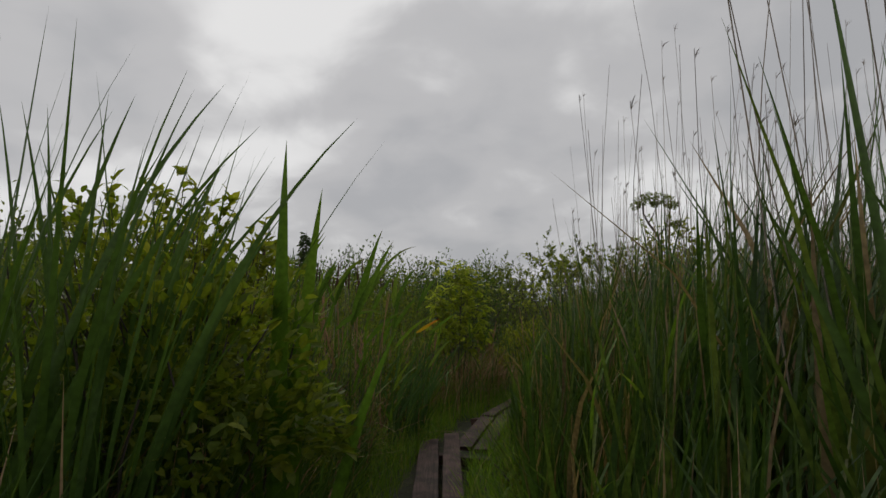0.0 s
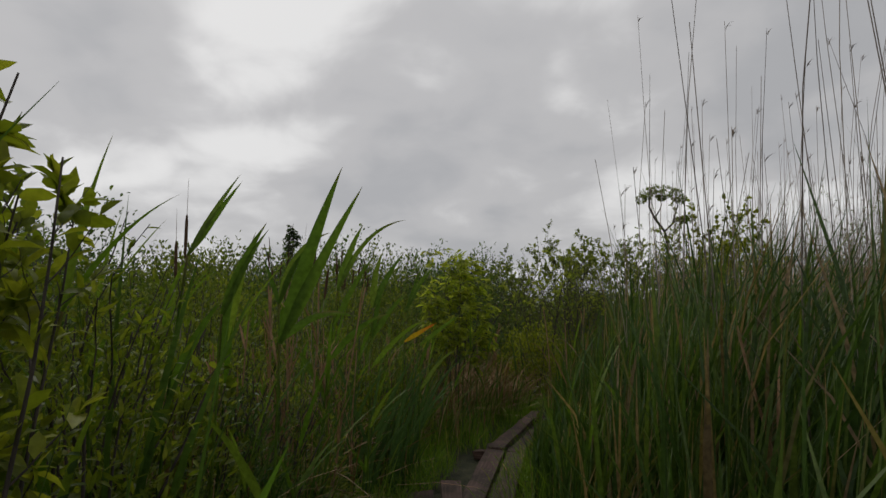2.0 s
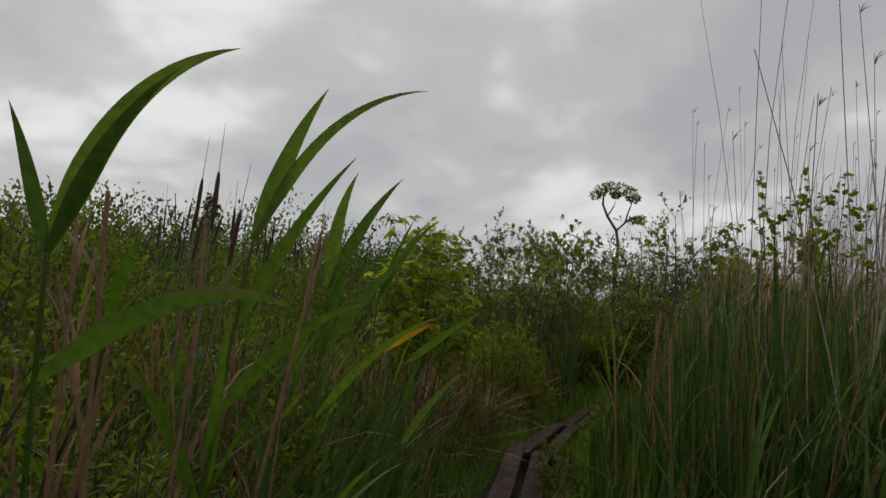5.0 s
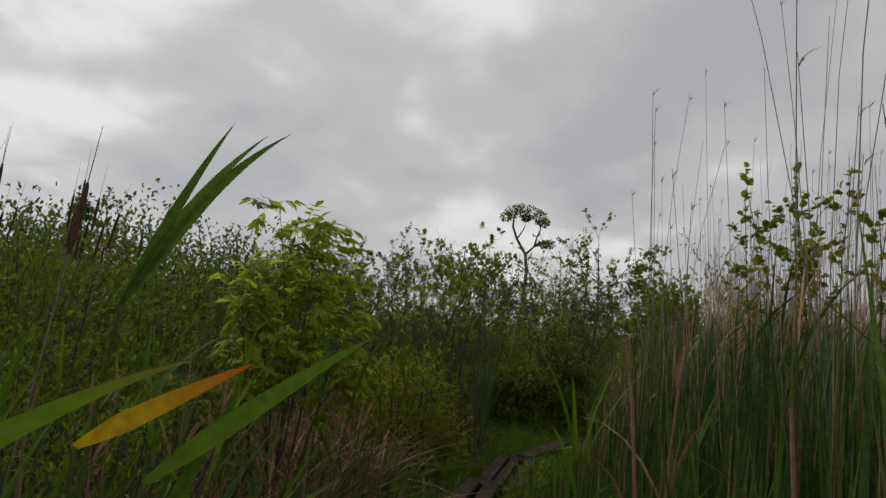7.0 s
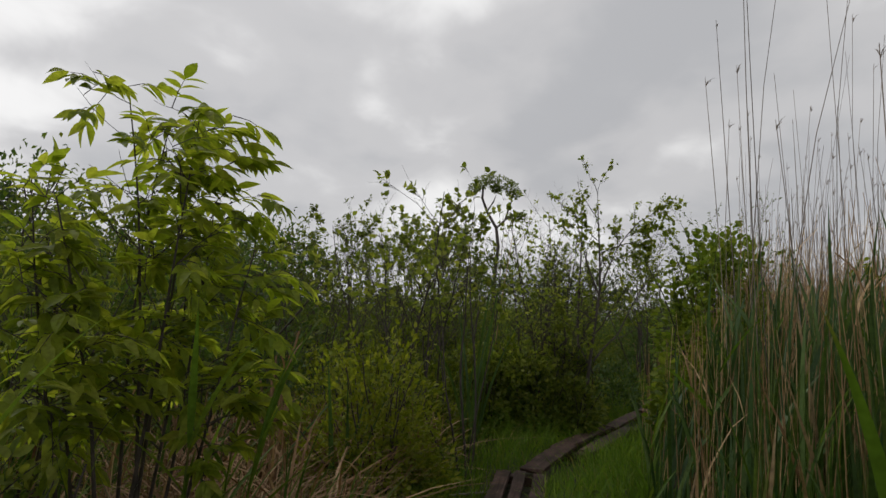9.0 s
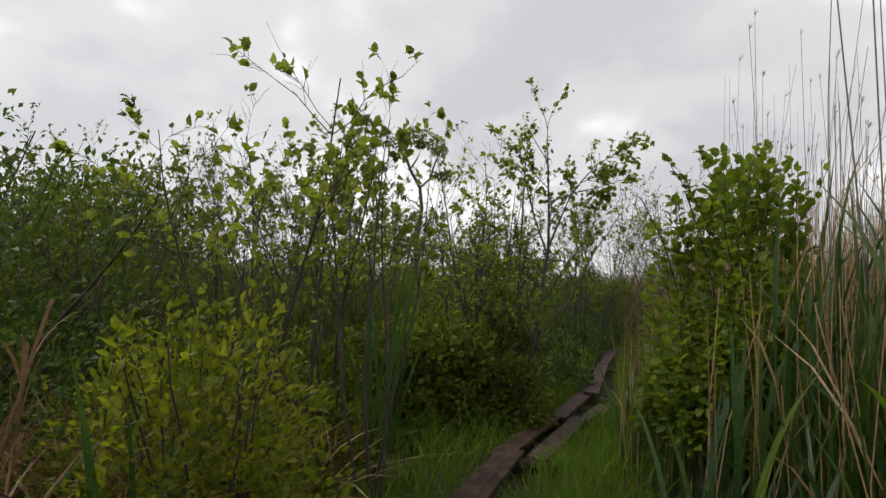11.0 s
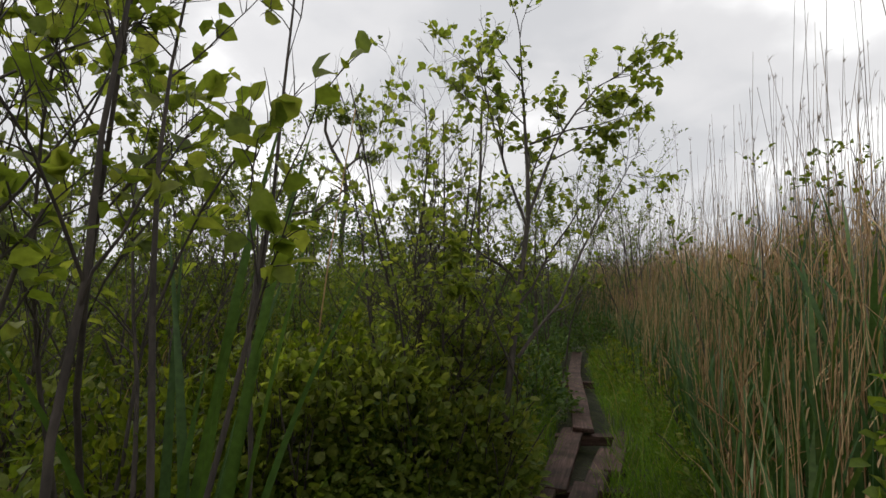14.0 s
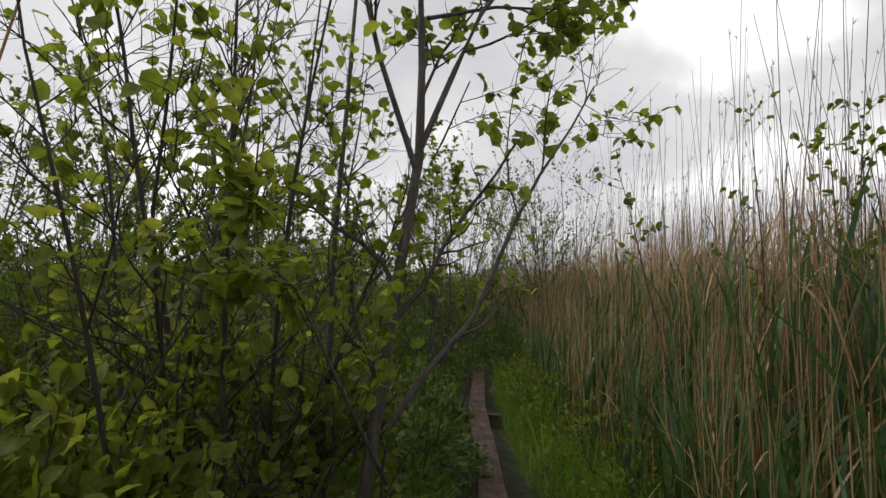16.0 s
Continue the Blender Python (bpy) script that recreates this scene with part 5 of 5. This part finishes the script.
main_alder()
snag = thing("snag", "bare grey dead pole standing behind the alder", "dead tree", at=(5.72, 14.05, 0))
part("trunk", Soup().add(*tube(*limb((0, 0, 0), (0.06, -0.02, 1), 3.25, 0.022, 9, 0.02, 0, 0.45)[:2], 7)), BARK, snag)
for i, pts in enumerate([[(5.2, 13.32, 0.02), (5.32, 13.28, 0.10), (5.38, 13.30, 0.22), (5.47, 13.30, 0.25), (5.50, 13.33, 0.34)], [(1.9, 11.0, 0.12), (2.3, 11.08, 0.16), (2.75, 11.3, 0.08)],
                         [(0.2, 11.8, 0.05), (0.5, 11.4, 0.5), (0.7, 11.2, 0.9)]]):
    st = thing("fallen_branch", "bleached crooked dead branch lying in the undergrowth", "branch", "fallen branches")
    part("wood", Soup().add(*tube(pts, np.linspace(0.014, 0.006, len(pts)), 6)), DRIFT, st)

bare = thing("snag", "bare dark dead stem with an arching branch", "dead tree", at=(3.5, 13.15, 0))
stem = part("trunk", Soup().add(*tube([(0, 0, 0), (0.03, 0, 0.7), (0.02, 0.02, 1.3), (0.08, 0, 1.72)], [0.014, 0.012, 0.010, 0.008], 6)), BARK, bare)
part("limb", Soup().add(*tube([(0.08, 0, 1.72), (0.22, -0.02, 1.84), (0.33, -0.04, 1.86), (0.45, -0.05, 1.95), (0.56, -0.06, 2.05)], [0.008, 0.007, 0.006, 0.005, 0.002], 6)), BARK, stem)
part("limb", Soup().add(*tube([(0.33, -0.04, 1.86), (0.36, 0.02, 1.96), (0.43, 0.03, 2.12)], [0.005, 0.004, 0.002], 5)), BARK, stem)
for pts in ([(4.12, 14.0, -0.02), (4.2, 13.98, 0.8), (4.33, 13.96, 1.7), (4.52, 13.93, 2.75)], [(6.1, 12.12, 0.62), (5.75, 11.95, 0.86), (5.4, 11.76, 1.02), (5.0, 11.55, 1.14)], [(5.9, 11.3, 0.0), (5.6, 11.6, 0.5), (5.2, 11.9, 0.92)]):
    st = thing("dead_reed", "single pale dry reed stalk leaning among the plants", "dead stalk", "leaning dead reeds")
    part("stalk", Soup().add(*tube(pts, np.linspace(0.0075, 0.004, len(pts)), 6)), STRAW, st)

# weedy shrub over the sedge, right of the early path
woody("tall_weed", "tall leafy weed stems rising over the sedge", "shrub",
      [((RNG.normal(0, 0.22), RNG.normal(0, 0.2), 0), (RNG.normal(0, 0.08), RNG.normal(0, 0.08), 1), RNG.uniform(2.1, 2.95), 0.009) for _ in range(9)],
      BRIGHT, BARK_D, 0.052, 11, "round", 0, 13, 0.13, 0.9, 0.4, sway=0.03, at=(3.5, 8.05, 0), seed=70)
woody("tall_weed", "leafy weed stems among dry reeds", "shrub",
      [((RNG.normal(0, 0.25), RNG.normal(0, 0.25), 0), (RNG.normal(0, 0.08), RNG.normal(0, 0.08), 1), RNG.uniform(1.9, 2.6), 0.009) for _ in range(8)],
      BUSH_B, BARK_D, 0.042, 6, "round", 0, 9, 0.12, 0.9, 0.5, sway=0.03, at=(7.5, 11.95, 0), seed=71)
woody("tall_weed", "leafy weed stems over the sedge", "shrub",
      [((RNG.normal(0, 0.3), RNG.normal(0, 0.3), 0), (RNG.normal(0, 0.08), RNG.normal(0, 0.08), 1), RNG.uniform(1.5, 1.9), 0.007) for _ in range(8)],
      BRIGHT, BARK_D, 0.05, 7, "round", 0, 9, 0.12, 0.9, 0.5, sway=0.03, at=(4.6, 8.6, 0), seed=72)

# ---- the marsh beyond ----
KINDS = [
    mound("marsh_shrub", "low green marsh shrub", "shrub", (0.95, 0.9, 1.15), FAR_A, BARK_D, 7500, 0.037, "tiny", "marsh shrubs", stems=6, at=(-3.2, 3.6, 0), seed=80, lift=0.15, sprigs=8),
    mound("marsh_shrub", "low olive-green marsh shrub", "shrub", (0.9, 1.0, 1.1), FAR_A, BARK_D, 7500, 0.037, "tiny", "marsh shrubs", stems=6, at=(-3.6, 6.0, 0), seed=81, lift=0.15, sprigs=9),
    mound("marsh_shrub", "low dark green marsh shrub", "shrub", (1.0, 0.9, 1.3), BUSH_C, BARK_D, 7500, 0.037, "tiny", "marsh shrubs", stems=6, at=(-2.9, 8.2, 0), seed=82, lift=0.15, sprigs=10),
]
spots = []
rs = np.random.default_rng(5)
tries = 0
while len(spots) < 160 and tries < 6000:
    tries += 1
    x, y = rs.uniform(-16, 15), rs.uniform(1, 34)
    al, sd = beside(np.array([[x, y]]))
    if sd[0] > -2.3 and not (y > 19 and sd[0] < -1.2):
        continue
    if al[0] > 16.5 and abs(sd[0]) < 2.6:
        continue
    if min([math.hypot(x - a, y - b) for a, b in spots] or [9]) < (0.85 if y < 18 else 1.2):
        continue
    spots.append((x, y))
for x, y in spots:
    k = KINDS[rs.integers(0, 3)]
    copy_thing(k, Matrix.Translation((x, y, -0.05)) @ Matrix.Rotation(rs.uniform(0, 6.28), 4, "Z") @ Matrix.Scale(rs.uniform(0.85, 1.15) * (min(2.6, 1.65 + 0.14 * max(0.0, abs(beside(np.array([[x, y]]))[1][0]) - 2.2)) if x < 0.3 + 0.1 * (y - 9) else min(1.6, 1.12 + 0.07 * max(0.0, abs(beside(np.array([[x, y]]))[1][0]) - 2.2))), 4))


for _ in range(62):
    x, y = rs.uniform(12, 34), rs.uniform(17, 38)
    al, sd = beside(np.array([[x, y]]))
    if abs(sd[0]) < 1.8:
        continue
    copy_thing(KINDS[rs.integers(0, 3)], Matrix.Translation((x, y, -0.05)) @ Matrix.Rotation(rs.uniform(0, 6.28), 4, "Z") @ Matrix.Scale(rs.uniform(1.4, 2.0), 4))
for i, (x, y, sc) in enumerate([(7.0, 17.2, 1.55), (8.2, 18.3, 1.6), (6.0, 16.5, 1.4), (9.6, 19.3, 1.7), (5.0, 16.9, 1.5), (3.9, 17.6, 1.6), (7.4, 19.4, 1.8), (2.2, 16.2, 1.4), (3.0, 18.6, 1.6)]):
    copy_thing(KINDS[i % 2], Matrix.Translation((x, y, -0.05)) @ Matrix.Rotation(i * 1.7, 4, "Z") @ Matrix.Scale(sc, 4))


def marsh_tufts():
    s, d = Soup(), Soup()
    p = strew(60000, -18, 16, 2, 36)
    along, side = beside(p)
    p = p[(side < np.where(along > 17, -2.9, -1.8)) & (RNG.uniform(0, 1, len(p)) < 0.5)]
    m = len(p)
    dead = RNG.uniform(0, 1, m) < 0.3
    h = RNG.uniform(0.8, 1.55, m)
    az = EAST + RNG.normal(0, 1, m)
    for sel, soup in ((~dead, s), (dead, d)):
        n = sel.sum()
        soup.add(*blades(p[sel], h[sel], RNG.uniform(0.008, 0.02, n), az[sel], RNG.uniform(0, 0.15, n), RNG.uniform(0, 0.35, n), 3))
    tagged(part("marsh_grass", s, SEDGE), "tall green marsh grass between the shrubs", "grass", kind="stuff")
    tagged(part("dry_marsh_grass", d, STRAW), "dry tan marsh stalks between the shrubs", "grass", kind="stuff")


marsh_tufts()


def stem_set(n, spread, h, r, seed):
    g = np.random.default_rng(seed)
    return [((g.normal(0, 0.1), g.normal(0, 0.1), 0), (g.normal(0, spread), g.normal(0, spread), 1), h * g.uniform(0.75, 1.0), r) for _ in range(n)]


TALL = [
    woody("marsh_willow", "thin grey-green willow shrub with airy crown", "shrub", stem_set(6, 0.16, 3.3, 0.016, 1), FAR_A, BARK_D, 0.075, 12, "tiny", 1, 5, 0.3, 0.6, 0.35, "willows in the marsh", at=(2.4, 17.4, 0), seed=101),
    woody("marsh_willow", "airy willow shrub with small leaves", "shrub", stem_set(5, 0.2, 3.2, 0.016, 2), FAR_A, BARK_D, 0.075, 10, "tiny", 1, 5, 0.32, 0.65, 0.35, "willows in the marsh", at=(0.9, 18.6, 0), seed=102, bare=0.2),
    woody("marsh_willow", "green willow shrub with upright twigs", "shrub", stem_set(7, 0.22, 3.4, 0.016, 3), BUSH_B, BARK_D, 0.075, 13, "tiny", 1, 5, 0.3, 0.6, 0.3, "willows in the marsh", at=(4.0, 16.9, 0), seed=103),
]
for i, (k, x, y, sc) in enumerate([(0, 5.2, 23.6, 1.5), (1, 3.4, 22.0, 1.15), (2, 7.0, 22.8, 1.3), (2, 9.4, 16.6, 1.0), (1, 7.6, 17.4, 1.05), (0, 6.4, 19.0, 1.1), (1, 10.9, 20.6, 1.15), (2, 9.0, 19.8, 1.05), (0, 12.6, 22.5, 1.2),
                                   (1, -1.6, 19.5, 0.9), (2, 1.4, 15.4, 0.85), (1, 13.6, 20.6, 1.1), (0, -3.6, 24.0, 1.0), (2, 8.3, 25.5, 1.4), (2, 0.9, 16.2, 0.8), (2, 2.4, 25.5, 1.2), (1, 11.5, 25.0, 1.3)]):
    copy_thing(TALL[k], Matrix.Translation((x, y, -0.03)) @ Matrix.Rotation(i * 2.1, 4, "Z") @ Matrix.Scale(sc, 4))
for i, (x, y, sc, sd) in enumerate([(14.6, 20.4, 1.5, 111), (17.5, 20.2, 1.2, 112), (12.6, 18.9, 0.9, 113), (13.0, 17.0, 1.25, 114), (2.3, 14.7, 0.82, 115), (3.4, 15.7, 0.9, 116), (1.1, 14.3, 0.8, 117), (4.6, 16.7, 1.0, 118), (0.0, 15.2, 0.85, 119)]):
    woody("bare_willow", "grey twiggy willow with sparse young leaves", "shrub", stem_set(12, 0.34, 3.2, 0.014, 9 + i), FAR_A, BARK, 0.05, 5, "tiny", 1, 6, 0.4, 0.55, 0.3, "bare willows", at=(x, y, 0), scale=sc, seed=sd)


def flag_tree():
    """The lone tree with a bare crooked stem and small flat tufts of crown."""
    rng = np.random.default_rng(8)
    ob = thing("lone_tree", "lone wind-shaped tree with bare crooked stem and small tufted crown", "tree", at=(9.9, 24.6, 0))
    lines = [([(0, 0, 0), (0.05, 0, 1.6), (0.15, 0, 3.2), (0.3, 0, 4.3), (0.22, 0, 5.0), (-0.15, 0.05, 5.6), (-0.35, 0.05, 6.1), (-0.3, 0.05, 6.6)], 0.09),
             ([(0.22, 0, 5.0), (0.6, 0, 5.35), (1.0, 0.1, 5.55), (1.3, 0.1, 5.5)], 0.045), ([(0.6, 0, 5.35), (0.75, 0, 5.8), (0.9, 0, 6.15), (0.75, 0, 6.5)], 0.04),
             ([(-0.15, 0.05, 5.6), (0.1, 0, 6.0), (0.3, 0, 6.5)], 0.035), ([(0.3, 0, 4.3), (0.1, 0.1, 4.5), (-0.1, 0.2, 4.6)], 0.03)]
    for i, (q, r) in enumerate(lines):
        if i == 0:
            stem = part("trunk", Soup().add(*tube(q, np.linspace(r, r * 0.4, len(q)), 7)), BARK, ob)
        else:
            part("limb", Soup().add(*tube(q, np.linspace(r, r * 0.4, len(q)), 7)), BARK, stem)
    for c, rad in (((-0.35, 0, 6.72), (0.42, 0.4, 0.24)), ((0.05, 0.1, 6.85), (0.40, 0.4, 0.22)), ((0.45, -0.1, 6.72), (0.42, 0.4, 0.22)), ((0.85, 0, 6.6), (0.36, 0.4, 0.24)), ((1.1, 0.1, 6.42), (0.25, 0.3, 0.14)), ((1.35, 0.1, 5.55), (0.34, 0.3, 0.15)), ((1.05, 0, 5.5), (0.3, 0.3, 0.11)), ((-0.68, 0, 6.45), (0.26, 0.3, 0.16)), ((0.2, 0, 6.5), (0.2, 0.2, 0.1))):
        d = rng.normal(0, 1, (330, 3))
        d = d[np.array([noise.noise(Vector(x * 2.6) + Vector(c)) for x in d]) > -0.05]
        d /= np.linalg.norm(d, axis=1)[:, None] / rng.uniform(0.1, 1.2, (len(d), 1)) ** 0.4
        p = d * np.array(rad) * (0.82, 0.82, 0.9)
        s = Soup()
        leaves(s, p + np.array(c), d + rng.normal(0, 0.5, d.shape), rng.uniform(0.07, 0.13, len(p)), "tiny")
        part("crown", s, LONE, ob)
    p, d = lumpy(1800, (1.0, 0.9, 1.5), rng, 0.3, 0.4, 2.5, 4.4)
    s = Soup()
    leaves(s, p + np.array([0.1, 0, 2.6]), d + rng.normal(0, 0.5, d.shape), rng.uniform(0.08, 0.14, len(p)), "tiny")
    part("ivy", s, BUSH_C, ob, "dark green leaves massed on the lower trunk")


flag_tree()


def far_tree(seed, h, r, n, label="distant marsh tree with rounded crown"):
    rng = np.random.default_rng(seed)
    ob = thing("far_tree", label, "tree", "distant trees", at=(0, -40 - 6 * seed, 0))
    pts, rr, _ = limb((0, 0, 0), (0.02, 0.02, 1), h * 0.8, 0.12, 7, 0.05, 0.02, 0.3, rng)
    part("trunk", Soup().add(*tube(pts, rr, 6)), BARK, ob)
    s = Soup()
    for _ in range(5):
        c = np.array([rng.normal(0, r * 0.45), rng.normal(0, r * 0.45), h * rng.uniform(0.3, 0.8)])
        p, d = lumpy(n // 5, (r * 0.7, r * 0.7, h * 0.28), rng, 0.5, 0.5, 2.6, rng.uniform(0, 9))
        leaves(s, p + c, d + rng.normal(0, 0.5, d.shape), rng.uniform(0.22, 0.45, len(p)), "tiny")
    part("crown", s, FAR_B, ob)
    return ob


FAR = [far_tree(1, 5.0, 2.6, 1500), far_tree(2, 6.0, 2.2, 1500), far_tree(3, 4.0, 2.8, 1500)]
rf = np.random.default_rng(21)
for i in range(72):
    a = radians(-75 + 150 * (i + rf.uniform(0, 1)) / 72)
    d = rf.uniform(36, 75)
    copy_thing(FAR[i % 3], Matrix.Translation((2 + math.sin(a) * d, 8 + math.cos(a) * d, -0.1)) @ Matrix.Rotation(rf.uniform(0, 6.28), 4, "Z") @ Matrix.Scale(rf.uniform(0.6, 1.05), 4))
for i in range(22):
    a = radians(100 + 160 * (i + rf.uniform(0, 1)) / 22)
    d = rf.uniform(30, 60)
    copy_thing(FAR[i % 3], Matrix.Translation((2 + math.sin(a) * d, 6 + math.cos(a) * d, -0.1)) @ Matrix.Rotation(rf.uniform(0, 6.28), 4, "Z") @ Matrix.Scale(rf.uniform(0.6, 1.1), 4))
for f_ob, spot in zip(FAR, ((-30, -20), (24, -24), (-6, -34))):
    f_ob.location = (*spot, -0.1)


def fir(x, y, h, seed):
    rng = np.random.default_rng(seed)
    ob = thing("fir", "distant dark fir rising over the treeline", "tree", "distant firs", at=(x, y, 0))
    part("trunk", Soup().add(*tube([(0, 0, 0), (0, 0, h * 0.5), (0.05, 0, h)], [0.18, 0.1, 0.02], 6)), BARK, ob)
    s, w = Soup(), Soup()
    for k in range(22):
        z0 = h * (0.18 + 0.8 * k / 22)
        for _ in range(6):
            z = z0 + rng.normal(0, 0.3)
            a, ln = rng.uniform(0, 6.28), (h - z) * 0.33 * rng.uniform(0.5, 1.1) + 0.15
            end = np.array([np.cos(a) * ln, np.sin(a) * ln, z + rng.normal(0, 0.15) * ln])
            w.add(*tube([(0, 0, z), end * [0.5, 0.5, 1] + [0, 0, 0.05], end], [0.03, 0.02, 0.008], 4))
            m = int(14 * ln) + 6
            t = rng.uniform(0.15, 1, m)[:, None]
            p = np.array([0, 0, z]) + (end - [0, 0, z]) * t + rng.normal(0, 0.1, (m, 3))
            leaves(s, p, np.stack([np.cos(a) + rng.normal(0, 0.7, m), np.sin(a) + rng.normal(0, 0.7, m), rng.normal(-0.2, 0.3, m)], 1), rng.uniform(0.25, 0.5, m), "tiny")
    part("branchwork", w, BARK, ob)
    part("crown", s, FAR_B, ob)


fir(-14.5, 58, 12.0, 1)
fir(-24.0, 60, 8.5, 3)
